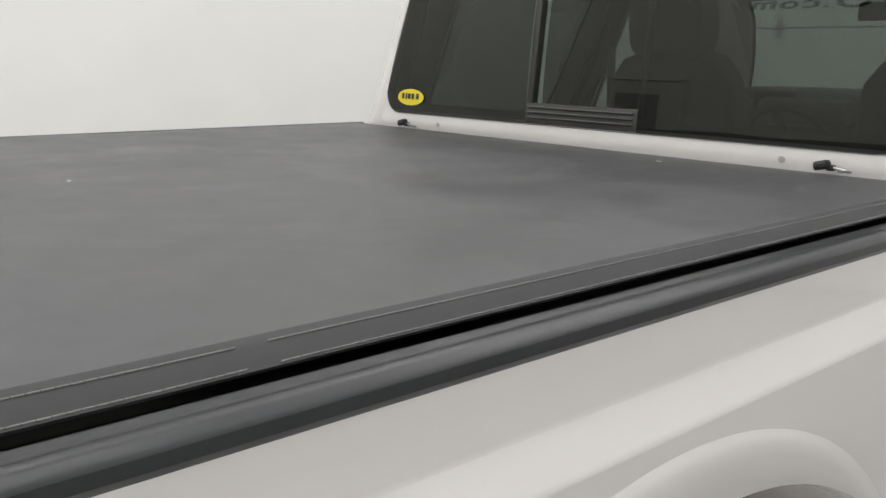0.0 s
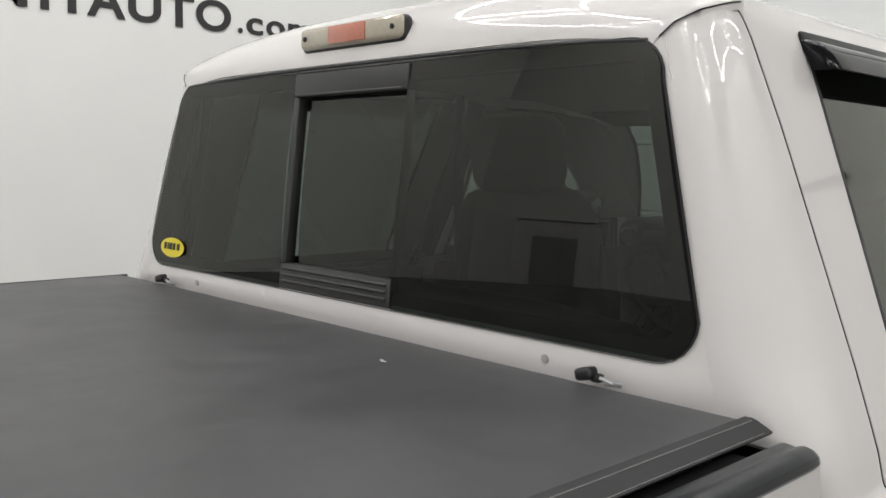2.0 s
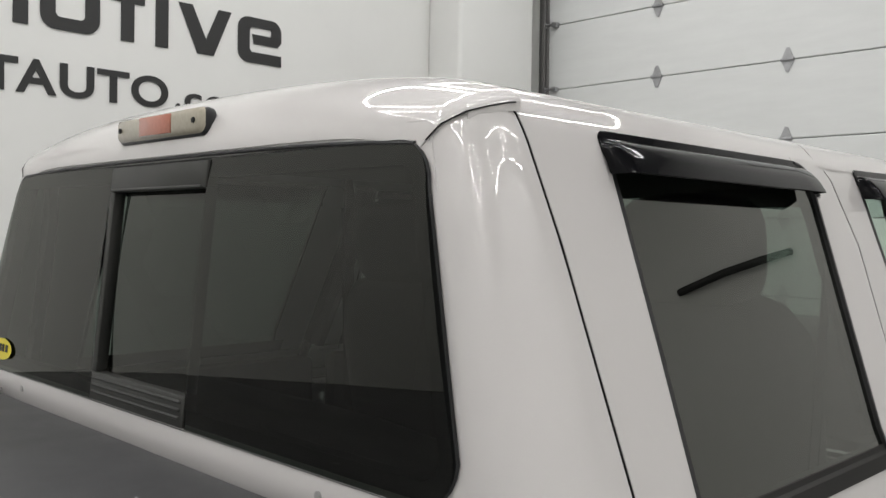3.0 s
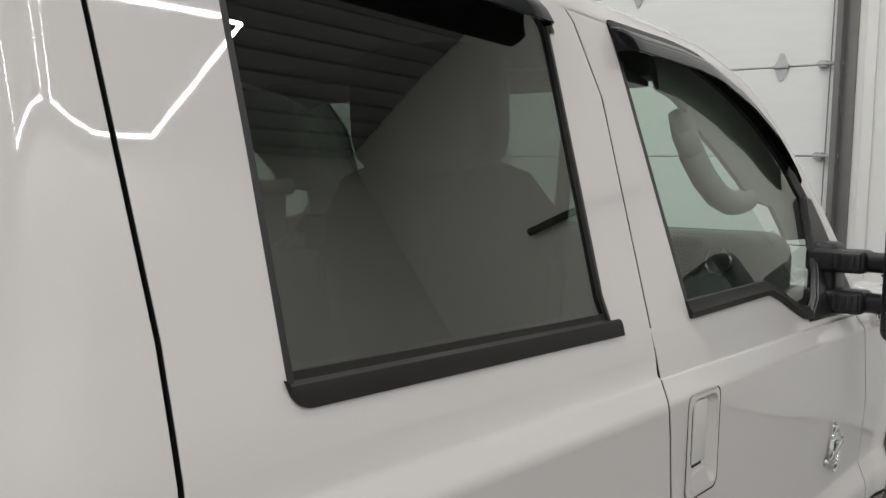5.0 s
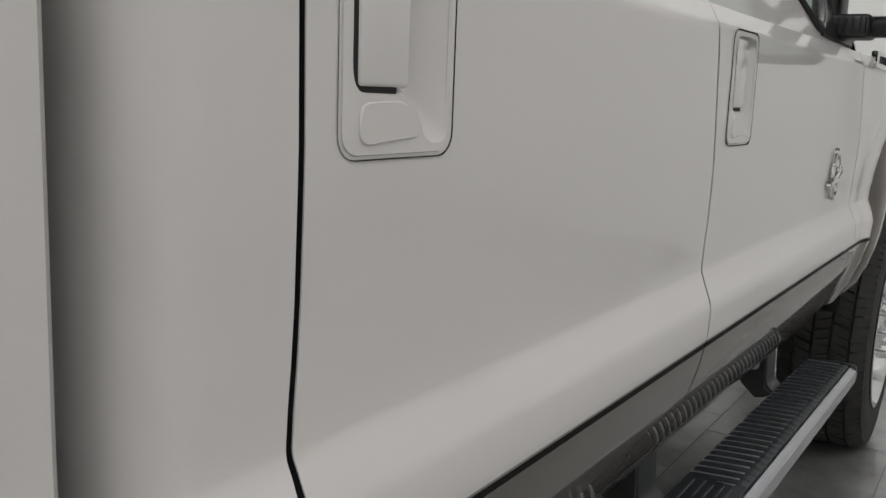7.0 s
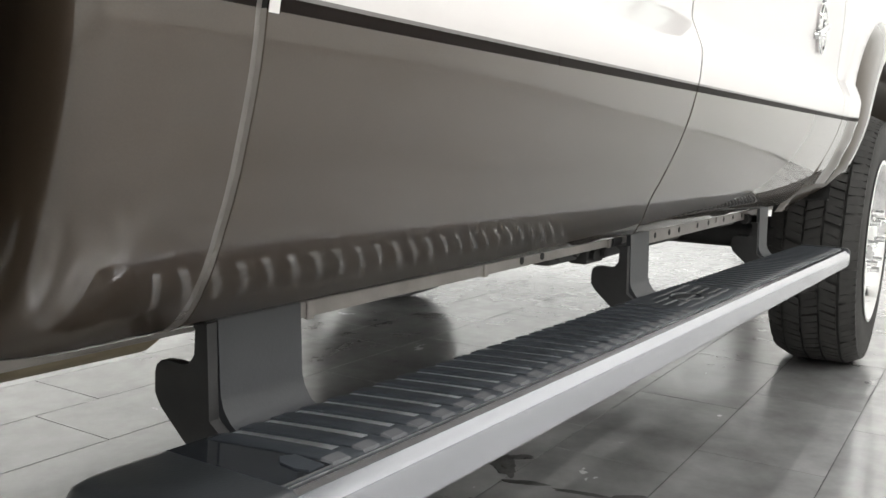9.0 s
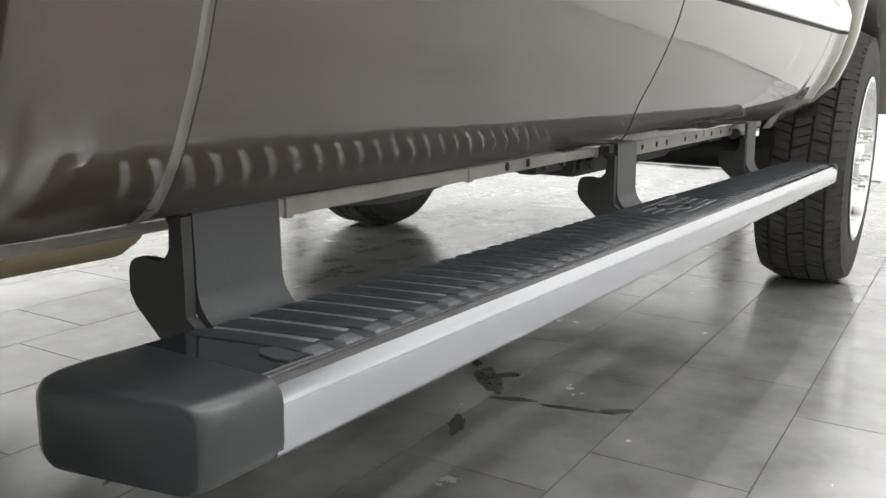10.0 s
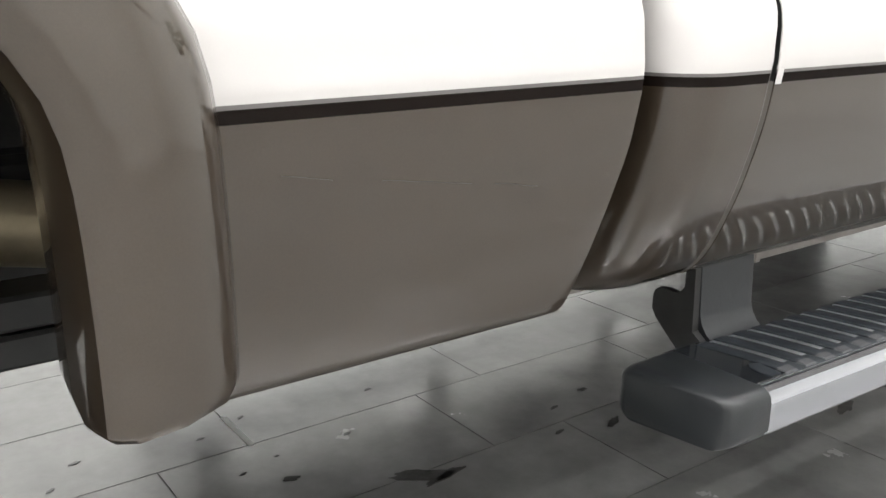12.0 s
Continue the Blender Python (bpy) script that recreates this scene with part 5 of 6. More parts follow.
    cyl(b, (x, yc - s * 0.45 * wd, AXLE_Z), (x, yc - s * 0.2 * wd, AXLE_Z), 0.19, 24)
    part("brake_disc", b, UNDER_DARK, w, "dark brake disc and axle stub")
    return w


# ---------------------------------------------------------------- rocker and powered step
def rocker(s):
    """Inner sill under the doors."""
    sec = [(0.584, 0.896), (0.577, 0.884), (0.576, 0.84), (0.600, 0.80)]
    bm = bmesh.new()
    grid(bm, [[(x, s * y, z) for z, y in sec] for x in spread(0.20, 2.28, 20)])
    r = part("rocker_panel", bm, BROWN, truck, "bronze inner sill below the doors", 40)
    # pinch weld under the rocker, with drain holes
    bm = bmesh.new()
    box(bm, (0.80, s * 0.880, 0.5695), (0.96, 0.005, 0.016), 0.001, 1)
    box(bm, (1.62, s * 0.880, 0.5635), (0.70, 0.005, 0.028), 0.001, 1)
    box(bm, (2.13, s * 0.878, 0.567), (0.32, 0.005, 0.020), 0.001, 1)
    for x in (0.385, 0.705, 1.10, 1.72):
        box(bm, (x, s * 0.8815, 0.5685), (0.010, 0.006, 0.018), 0.001, 1)
    pw = part("pinch_weld", bm, UNDER, truck, "bare grey sill flange")
    for x in (0.80, 0.86, 1.32, 1.40, 1.46, 1.58, 1.66, 1.78, 1.86, 1.94):
        b = bmesh.new()
        zh = 0.570 if x < 1.2 else 0.562
        cyl(b, (x, s * 0.880, zh), (x, s * 0.8832, zh), 0.0055, 12)
        part("drain_hole", b, DARK, pw)
    return r


def running_board(s):
    """Powered step, folded out."""
    st = new("running_board")
    st.parent = truck
    st["label"] = "folded-out power step with ribbed black tread and silver edge"
    X0, X1 = 0.182, 2.365

    def put(x, y, z):
        """x along the step, y outwards, z up from the tread."""
        t = (x - X0) / (X1 - X0)
        return (x, s * (lerp(1.050, 1.068, t) + y), lerp(0.503, 0.458, t) + z)
    # tread plate
    bm = bmesh.new()
    sec = [(-0.128, -0.040), (-0.130, -0.006), (-0.124, -0.001), (-0.022, 0.000), (-0.018, -0.004), (-0.018, -0.040)]
    rows = [[put(x, y, z) for y, z in sec] for x in spread(X0 - 0.02, X1, 20)]
    grid(bm, [r + [r[0]] for r in rows])
    bmesh.ops.remove_doubles(bm, verts=bm.verts[:], dist=1e-5)
    bmesh.ops.holes_fill(bm, edges=[e for e in bm.edges if e.is_boundary], sides=0)
    tread = part("tread_plate", bm, TREAD_GLOSS, st, "polished dark tread plate", 30)
    bm = bmesh.new()
    grid(bm, [[put(x, y, z) for y, z in ((-0.040, -0.001), (-0.040, 0.0004), (-0.0215, 0.0006), (-0.0180, -0.001))] for x in spread(X0, X1, 20)])
    part("tread_border", bm, STEP_RIB, tread, "matte black border of the tread", 30)
    bm = bmesh.new()
    grid(bm, [[put(x, y, z) for y, z in ((-0.127, -0.001), (-0.126, 0.0008), (-0.020, 0.0010), (-0.0195, -0.001))] for x in (X0 - 0.01, 0.20, 0.2365)])
    part("end_plate", bm, END_GLOSS, tread, "polished black end of the tread", 30)
    # silver edge
    bm = bmesh.new()
    sec = [(-0.020, -0.003), (-0.013, -0.001), (-0.006, -0.003), (0.0, -0.0085), (0.0022, -0.012), (0.003, -0.016), (0.0020, -0.043), (0.0, -0.046), (-0.020, -0.047)]
    rows = [[put(x, y, z) for y, z in sec] for x in spread(X0 - 0.005, X1, 20)]
    grid(bm, [r + [r[0]] for r in rows])
    bmesh.ops.remove_doubles(bm, verts=bm.verts[:], dist=1e-5)
    bmesh.ops.holes_fill(bm, edges=[e for e in bm.edges if e.is_boundary], sides=0)
    part("silver_edge", bm, ALU, st, "satin silver aluminium edge", 16)

    def rib(x):
        b = bmesh.new()
        rws = []
        n = 10
        for k in range(n + 1):
            y = lerp(-0.125, -0.031, k / n)
            xx = x - 0.018 * (1 - k / n) ** 1.3
            h = 0.0022 * min(1.0, 0.25 + k / 1.5)
            rws.append([put(xx - 0.0106, y, -0.002), put(xx - 0.0100, y, h * 0.75), put(xx - 0.0090, y, h), put(xx + 0.0090, y, h), put(xx + 0.0100, y, h * 0.75), put(xx + 0.0106, y, -0.002)])
        grid(b, [r + [r[0]] for r in rws])
        bmesh.ops.remove_doubles(b, verts=b.verts[:], dist=1e-5)
        bmesh.ops.holes_fill(b, edges=[e for e in b.edges if e.is_boundary], sides=0)
        part("tread_rib", b, STEP_RIB, tread, "", 40)
        c = bmesh.new()
        vs = [put(x + a, y, z) for a, y, z in ((-0.0111, -0.0312, -0.001), (0.0111, -0.0312, -0.001), (0.0108, -0.0185, -0.001), (-0.0108, -0.0185, -0.001))]
        tp = [put(x + a, y, z) for a, y, z in ((-0.0092, -0.0312, 0.0025), (0.0092, -0.0312, 0.0025), (0.0086, -0.0215, 0.0012), (-0.0086, -0.0215, 0.0012))]
        vs, tp = [c.verts.new(p) for p in vs], [c.verts.new(p) for p in tp]
        c.faces.new(tp)
        for k in range(4):
            c.faces.new((vs[k], vs[(k + 1) % 4], tp[(k + 1) % 4], tp[k]))
        part("grip_tab", c, TAB_GREY, tread, "", 20)
    bm = bmesh.new()
    prism(bm, [put(x, y, 0.001) for x, y in ((0.216, -0.022), (0.231, -0.022), (0.234, -0.050), (0.224, -0.056), (0.216, -0.048), (0.213, -0.032))], (0, 0, 0.0012))
    part("end_tab", bm, STEP_RIB, tread, "flat grip tab at the end of the tread")
    x = 0.248
    while x < 1.045:
        rib(x)
        x += 0.0343
    x = 1.345
    while x < 2.345:
        rib(x)
        x += 0.0343
    # smooth plate with raised bars and a blank oval
    bm = bmesh.new()
    grid(bm, [[put(x, y, z) for y, z in ((-0.126, -0.004), (-0.125, 0.0008), (-0.040, 0.0008), (-0.040, -0.010))] for x in (1.052, 1.20, 1.325)])
    rim(bm, (0, 0, -0.004))
    part("plain_plate", bm, STEP_RIB, tread, "smooth middle of the tread", 30)
    for k, y in enumerate((-0.105, -0.088, -0.071, -0.054, -0.037)):
        for x0, x1 in ((1.07, 1.13), (1.225, 1.30)) if k in (1, 2, 3) else ((1.07, 1.30),):
            bm = bmesh.new()
            box(bm, put((x0 + x1) / 2 + (0.01 if k % 2 else 0), y, 0.001), (x1 - x0, 0.005, 0.003), 0.001, 1)
            part("raised_bar", bm, TAB_GREY, tread)
    bm = bmesh.new()
    tube(bm, [put(1.178 + 0.036 * math.cos(a), -0.071 + 0.024 * math.sin(a), 0.001) for a in spread(0, 2 * math.pi, 28)[:-1]], 0.0022, 6, True)
    box(bm, put(1.178, -0.071, 0.001), (0.044, 0.018, 0.003), 0.001, 1)
    part("oval_badge", bm, STEP_BLACK, tread, "raised blank oval")
    # end caps
    for x0, x1, sg in ((X0, X0 - 0.080, -1), (X1, X1 + 0.02, 1)):
        b = bmesh.new()
        rws = []
        for q, sc, dr in ((0.0, 1.0, 0.0), (0.45, 1.0, 0.0), (0.75, 0.985, 0.002), (0.90, 0.95, 0.006), (0.97, 0.89, 0.012), (1.0, 0.80, 0.018)):
            xx = lerp(x0, x1, q)
            o = rounded_rect(0.134 * sc, 0.054 * (1 - 1.2 * dr), 0.014 * sc, 4)
            rws.append([put(xx + (0.024 * (0.5 + a / 0.134) * q if sg < 0 else 0), -0.064 + a, -0.0235 + c - dr * 0.25) for a, c in o])
        grid(b, [r + [r[0]] for r in rws])
        bmesh.ops.remove_doubles(b, verts=b.verts[:], dist=1e-5)
        bmesh.ops.holes_fill(b, edges=[e for e in b.edges if e.is_boundary], sides=0)
        part("end_cap", b, STEP_BLACK, st, "rounded black end cap", 50)
    # folding brackets
    for xb in (0.306, 1.175, 2.03):
        t = (xb - X0) / (X1 - X0)
        zt = lerp(0.503, 0.458, t)
        b = bmesh.new()
        w = 0.094 if xb < 1 else 0.085
        secp = [(-0.152, 0.082 + (0.503 - zt)), (-0.149, 0.020), (-0.146, 0.010), (-0.139, 0.000), (-0.128, -0.008), (-0.10, -0.014)]
        rws = []
        for dy, dz in secp:
            rws.append([put(xb + a, dy, dz) for a in (-w / 2, w / 2)])
        for dy, dz in reversed(secp):
            rws.append([put(xb + a, dy - 0.007, dz - 0.004) for a in (-w / 2, w / 2)])
        rws.append(rws[0])
        grid(b, rws)
        bmesh.ops.remove_doubles(b, verts=b.verts[:], dist=1e-5)
        bmesh.ops.holes_fill(b, edges=[e for e in b.edges if e.is_boundary], sides=0)
        br = part("bracket", b, BRACKET, st, "charcoal power-step bracket", 40)
        b = bmesh.new()
        outl = [(-0.172, 0.078), (-0.165, 0.072), (-0.166, 0.052), (-0.172, 0.044), (-0.180, 0.042), (-0.190, 0.043), (-0.203, 0.042), (-0.2085, 0.038), (-0.211, 0.031), (-0.211, 0.014), (-0.205, 0.004), (-0.180, -0.018), (-0.170, -0.026), (-0.150, -0.022), (-0.130, -0.012), (-0.150, 0.002), (-0.152, 0.078)]
        prism(b, [put(xb - w / 2 - 0.001, y, z) for y, z in outl], (-0.010, 0, 0))
        part("bracket_web", b, UNDER_DARK, br, "black hooked side plate")
        b = bmesh.new()
        cyl(b, put(xb - w / 2 - 0.02, -0.183, 0.085), put(xb - w / 2 + 0.015, -0.183, 0.085), 0.012, 12)
        part("pivot_bolt", b, UNDER_DARK, br, "steel pivot bolt")
    return st


TAB_GREY = material("grey_grip_rubber", (0.06, 0.062, 0.066), 0.55, vary=0.1, scale=40)


def underbody():
    for s in (-1, 1):
        bm = bmesh.new()
        box(bm, (0.9, s * 0.45, 0.62), (5.6, 0.07, 0.18), 0.01, 1)
        part("frame_rail", bm, UNDER_DARK, truck, "black ladder frame rail")
    bm = bmesh.new()
    box(bm, (1.10, 0, 0.655), (2.3, 1.66, 0.04), 0.006, 1)
    part("floor_pan", bm, UNDER_DARK, truck, "dark cab floor pan")
    bm = bmesh.new()
    box(bm, (1.20, 0.0, 0.62), (0.75, 0.32, 0.14), 0.05, 3)
    box(bm, (1.35, 0, 0.575), (0.10, 0.86, 0.05), 0.02, 2)
    cyl(bm, (0.80, 0.05, 0.62), (-0.97, 0.05, 0.50), 0.045, 16)
    part("gearbox", bm, UNDER_DARK, truck, "dark gearbox and drive shaft")
    bm = bmesh.new()
    cyl(bm, (0.335, -0.70, 0.560), (-0.06, -0.70, 0.563), 0.050, 26)
    tube(bm, [(-0.05, -0.70, 0.563), (-0.14, -0.69, 0.568), (-0.24, -0.63, 0.60), (-0.34, -0.56, 0.645), (-0.44, -0.54, 0.66), (-1.05, -0.54, 0.665)], 0.045, 18)
    cyl(bm, (0.335, -0.70, 0.560), (0.352, -0.70, 0.560), 0.050, 26, 0.043)
    cyl(bm, (0.34, -0.69, 0.565), (1.6, -0.60, 0.60), 0.034, 16)
    part("exhaust_pipe", bm, RUSTY, truck, "tan heat-stained exhaust pipe")
    for x in (AXLE_F, AXLE_R):
        bm = bmesh.new()
        cyl(bm, (x, -0.75, AXLE_Z), (x, 0.75, AXLE_Z), 0.05, 14)
        bmesh.ops.create_uvsphere(bm, u_segments=14, v_segments=10, radius=0.14, matrix=Matrix.Translation((x, 0.12, AXLE_Z)))
        part("axle", bm, UNDER_DARK, truck, "dark solid axle")
    for s in (-1, 1):
        bm = bmesh.new()
        box(bm, (-1.02, s * 0.625, 0.592), (1.30, 0.065, 0.034), 0.004, 1)
        box(bm, (-1.00, s * 0.620, 0.553), (1.26, 0.065, 0.034), 0.004, 1)
        part("leaf_spring", bm, UNDER_DARK, truck, "black rear leaf spring pack")
    bm = bmesh.new()
    box(bm, (2.35, -0.62, 0.52), (0.5, 0.05, 0.10), 0.02, 2)
    box(bm, (2.55, -0.35, 0.50), (0.12, 0.3, 0.14), 0.03, 2)
    part("radius_arm", bm, UNDER_DARK, truck, "black front suspension arm")
    bm = bmesh.new()
    box(bm, (0.02, -0.815, 0.585), (0.56, 0.05, 0.056), 0.006, 2)
    part("sill_end", bm, UNDER, truck, "dull grey sill extension")
    for x, z, w in ((0.98, 0.560, 0.10), (1.10, 0.548, 0.07), (1.62, 0.560, 0.16), (1.90, 0.552, 0.12)):
        bm = bmesh.new()
        box(bm, (x, -0.845, z), (w, 0.035, 0.030), 0.006, 2)
        for q in (-0.32, 0.30):
            cyl(bm, (x + q * w, -0.863, z), (x + q * w, -0.870, z), 0.008, 6)
        part("mounting_bracket", bm, UNDER_DARK, truck, "black bolted sill bracket")
    bm = bmesh.new()
    tube(bm, [(x, -0.80 + 0.010 * math.sin(9 * x), 0.560 - 0.016 * max(0.0, math.sin(6.5 * (x - 0.45))) ** 2) for x in spread(0.5, 2.25, 44)], 0.011, 8)
    part("wiring_conduit", bm, UNDER_DARK, truck, "black corrugated conduit under the sill")
    bm = bmesh.new()
    box(bm, (1.75, -0.62, 0.545), (0.62, 0.20, 0.13), 0.03, 3)
    part("skid_plate", bm, UNDER_DARK, truck, "dark chassis cover plate")
    # folded lower edge of the bed
    bm = bmesh.new()
    box(bm, (-0.20, -0.922, 0.600), (0.26, 0.02, 0.010), 0.003, 1)
    box(bm, (-0.04, -0.924, 0.597), (0.05, 0.02, 0.010), 0.002, 1)
    part("bed_hem", bm, UNDER_DARK, truck, "dark folded bed hem")


# ---------------------------------------------------------------- cabin
def cushion(name, parent, c, size, lean, crown=0.35):
    """A padded block: superellipse outline across, fuller in the middle."""
    b = bmesh.new()
    rot = Matrix.Rotation(radians(lean), 3, "Y")
    n, m = 28, 12
    rows = []
    for i in range(m + 1):
        v = -1 + 2 * i / m
        dep = max(0.0, 1 - abs(v) ** 4) ** 0.5
        row = []
        for k in range(n):
            a = 2 * math.pi * k / n
            ca, sa = math.cos(a), math.sin(a)
            q = (abs(ca) ** 4 + abs(sa) ** 4) ** -0.25
            sc = crown + (1 - crown) * dep
            row.append(Vector(c) + rot @ Vector((size[0] / 2 * v, size[1] / 2 * q * ca * sc, size[2] / 2 * q * sa * sc)))
        rows.append(row)
    grid(b, [r + [r[0]] for r in rows])
    bmesh.ops.remove_doubles(b, verts=b.verts[:], dist=1e-5)
    bmesh.ops.holes_fill(b, edges=[e for e in b.edges if e.is_boundary], sides=0)
    return part(name, b, LEATHER, parent, "", 60)


def seat(x, y, w):
    """Front seat with a tall rounded backrest and a deep headrest."""
    bm = bmesh.new()
    box(bm, (x, y, 0.98), (0.50, w, 0.16), 0.05, 3)
    st = part("seat", bm, LEATHER, truck, "dark leather front seat")
    cushion("backrest", st, (x - 0.25, y, 1.32), (0.18, w * 0.98, 0.66), -10, 0.7)
    cushion("headrest", st, (x - 0.325, y, 1.735), (0.13, 0.33, 0.25), -6, 0.66)
    for d in (-0.06, 0.06):
        b = bmesh.new()
        cyl(b, (x - 0.30, y + d, 1.56), (x - 0.315, y + d, 1.68), 0.007, 8)
        part("headrest_post", b, STEEL, st, "steel headrest post")
    return st


def rear_bench():
    bm = bmesh.new()
    box(bm, (0.62, 0, 0.98), (0.48, 1.34, 0.16), 0.05, 3)
    st = part("rear_bench", bm, LEATHER, truck, "low dark leather rear bench")
    cushion("backrest", st, (0.34, 0, 1.20), (0.15, 1.34, 0.48), -8, 0.8)
    return st


def cabin():
    seat(1.43, -0.47, 0.54)
    seat(1.43, 0.47, 0.54)
    rear_bench()
    bm = bmesh.new()
    box(bm, (2.26, 0, 1.325), (0.42, 1.56, 0.35), 0.07, 4)
    box(bm, (2.08, 0.40, 1.40), (0.22, 0.42, 0.12), 0.04, 3)
    box(bm, (1.55, 0, 0.95), (0.9, 0.24, 0.30), 0.05, 3)
    part("dashboard", bm, DASH, truck, "grey dashboard")
    bm = bmesh.new()
    cx = Vector((1.90, 0.40, 1.26))
    q = Matrix.Rotation(radians(62), 3, "Y")
    tube(bm, [cx + q @ Vector((0.19 * math.cos(a), 0.19 * math.sin(a), 0)) for a in spread(0, 2 * math.pi, 36)[:-1]], 0.016, 8, True)
    box(bm, cx, (0.06, 0.14, 0.12), 0.03, 3)
    for a in (0.2, math.pi - 0.2, 1.5 * math.pi):
        p = cx + q @ Vector((0.18 * math.cos(a), 0.18 * math.sin(a), 0))
        cyl(bm, cx, p, 0.014, 8)
    cyl(bm, cx, (2.10, 0.40, 1.18), 0.04, 12)
    part("steering_wheel", bm, CABIN, truck, "dark leather steering wheel")
    bm = bmesh.new()
    grid(bm, [[(x, 0.68 * u, 1.925 + 0.02 * (1 - u * u) - 0.06 * max(0, (x - 1.5) / 0.4)) for u in spread(-1, 1, 8)] for x in spread(0.18, 1.86, 8)])
    rim(bm, (0, 0, 0.01))
    part("headliner", bm, HEADLINER, truck, "pale grey headliner")
    for s in (-1, 1):
        bm = bmesh.new()
        for x0, x1 in ((0.24, 1.08), (1.16, 2.25)):
            box(bm, ((x0 + x1) / 2, s * 0.885, 1.06), (x1 - x0, 0.06, 0.60), 0.02, 2)
        part("door_card", bm, CABIN, truck, "dark inner door trim")
        bm = bmesh.new()
        tube(bm, [side(x, z, s, 0.055) for x, z in ((1.10, 1.40), (1.135, 1.60), (1.165, 1.80), (1.16, 1.90))], 0.035, 8)
        part("pillar_trim", bm, CABIN, truck, "dark centre pillar trim")
        bm = bmesh.new()
        grid(bm, [[(1.135 + d, s * (half(1.1, 1.6) - 0.10 - 0.04 * t), lerp(1.84, 1.0, t)) for d in (-0.024, 0.024)] for t in spread(0, 1, 6)])
        rim(bm, (0, s * 0.002, 0))
        part("seat_belt", bm, DARK, truck, "black seat belt strap")
    for s in (-1, 1):
        # front pillar trim with its grab handle
        bm = bmesh.new()
        outl = [(1.56, 1.890), (1.53, 1.810), (1.60, 1.800), (1.66, 1.770), (1.70, 1.728), (1.767, 1.692), (1.852, 1.632), (1.90, 1.588), (2.036, 1.573), (2.07, 1.515), (2.07, 1.490), (2.33, 1.490), (2.29, 1.560), (2.20, 1.675), (2.10, 1.765), (1.95, 1.845), (1.80, 1.885)]

        def lean(x, z, inset):
            return (x, s * (0.884 - inset - 0.3625 * (z - 1.40)), z)
        prism(bm, [lean(x, z, 0.0) for x, z in outl], (0, s * 0.012, 0))
        tr = part("pillar_trim", bm, PILLAR_GREY, truck, "grey front pillar trim")
        bm = bmesh.new()
        tube(bm, [lean(x, z, 0.012) for x, z in ((1.675, 1.775), (1.662, 1.725), (1.668, 1.682), (1.696, 1.634), (1.744, 1.596), (1.81, 1.580), (1.87, 1.581), (1.93, 1.590))], 0.029, 12)
        part("grab_handle", bm, PILLAR_GREY, tr, "grey grab handle")
        bm = bmesh.new()
        box(bm, (2.07, s * 0.56, 1.435), (0.10, 0.20, 0.11), 0.025, 3)
        hood = part("vent_hood", bm, CABIN, truck, "black dashboard vent hood")
        bm = bmesh.new()
        tube(bm, [(2.045, s * 0.70 + 0.034 * math.cos(a), 1.425 + 0.034 * math.sin(a)) for a in spread(0, 2 * math.pi, 24)[:-1]], 0.005, 6, True)
        part("vent_ring", bm, CHROME, hood, "chrome vent ring")
    bm = bmesh.new()
    box(bm, (1.80, 0, 1.80), (0.025, 0.25, 0.07), 0.012, 3)
    cyl(bm, (1.80, 0, 1.82), (1.86, 0, 1.88), 0.012, 8)
    part("cabin_mirror", bm, CABIN, truck, "dark rear-view mirror")
    for y in (-0.4, 0.4):
        bm = bmesh.new()
        box(bm, (1.72, y, 1.875), (0.16, 0.40, 0.016), 0.006, 2, Matrix.Rotation(radians(12), 4, "Y"))
        part("sun_visor", bm, HEADLINER, truck, "grey sun visor")


def badge(s):
    x, z = 2.025, 0.998
    y = half(x, z)
    bm = bmesh.new()
    for r in (0.042, 0.029):
        tube(bm, [(x + 0.95 * r * math.cos(a), s * (y + 0.005), z + r * 1.25 * math.sin(a)) for a in spread(0, 2 * math.pi, 36)[:-1]], 0.0046, 8, True)
    box(bm, (x - 0.004, s * (y + 0.008), z - 0.002), (0.118, 0.010, 0.016), 0.003, 2, Matrix.Rotation(radians(-14), 4, "Y"))
    for dx, dz, sx in ((0.004, 0.026, 0.034), (-0.004, -0.026, 0.034), (0.012, 0.014, 0.012), (-0.012, -0.014, 0.012)):
        box(bm, (x + dx, s * (y + 0.006), z + dz), (sx, 0.008, 0.010), 0.003, 2)
    for dx, dz, r in ((0.0, 0.056, 0.011), (-0.060, -0.018, 0.012), (0.058, 0.014, 0.008)):
        cyl(bm, (x + dx, s * (y + 0.001), z + dz), (x + dx, s * (y + 0.010), z + dz), r, 14, r * 0.8)
    b = part("engine_badge", bm, CHROME, truck, "chrome round engine badge", 40)
    bm = bmesh.new()
    cyl(bm, (x, s * (y + 0.001), z), (x, s * (y + 0.004), z), 0.034, 24)
    part("badge_field", bm, DARK, b)


# ---------------------------------------------------------------- assemble the truck
for sd in (-1, 1):
    rear_door(sd)
    front_door(sd)
    cab_corner(sd)
    seam_shadows(sd)
    bed_side(sd)
    fender(sd)
    mirror(sd)
    rocker(sd)
    badge(sd)
    wheel(AXLE_F, sd)
    wheel(AXLE_R, sd)
    running_board(sd)
back_panel()
rear_window()
roof()
bed_shell()
front_end()
underbody()
cabin()
tonneau()

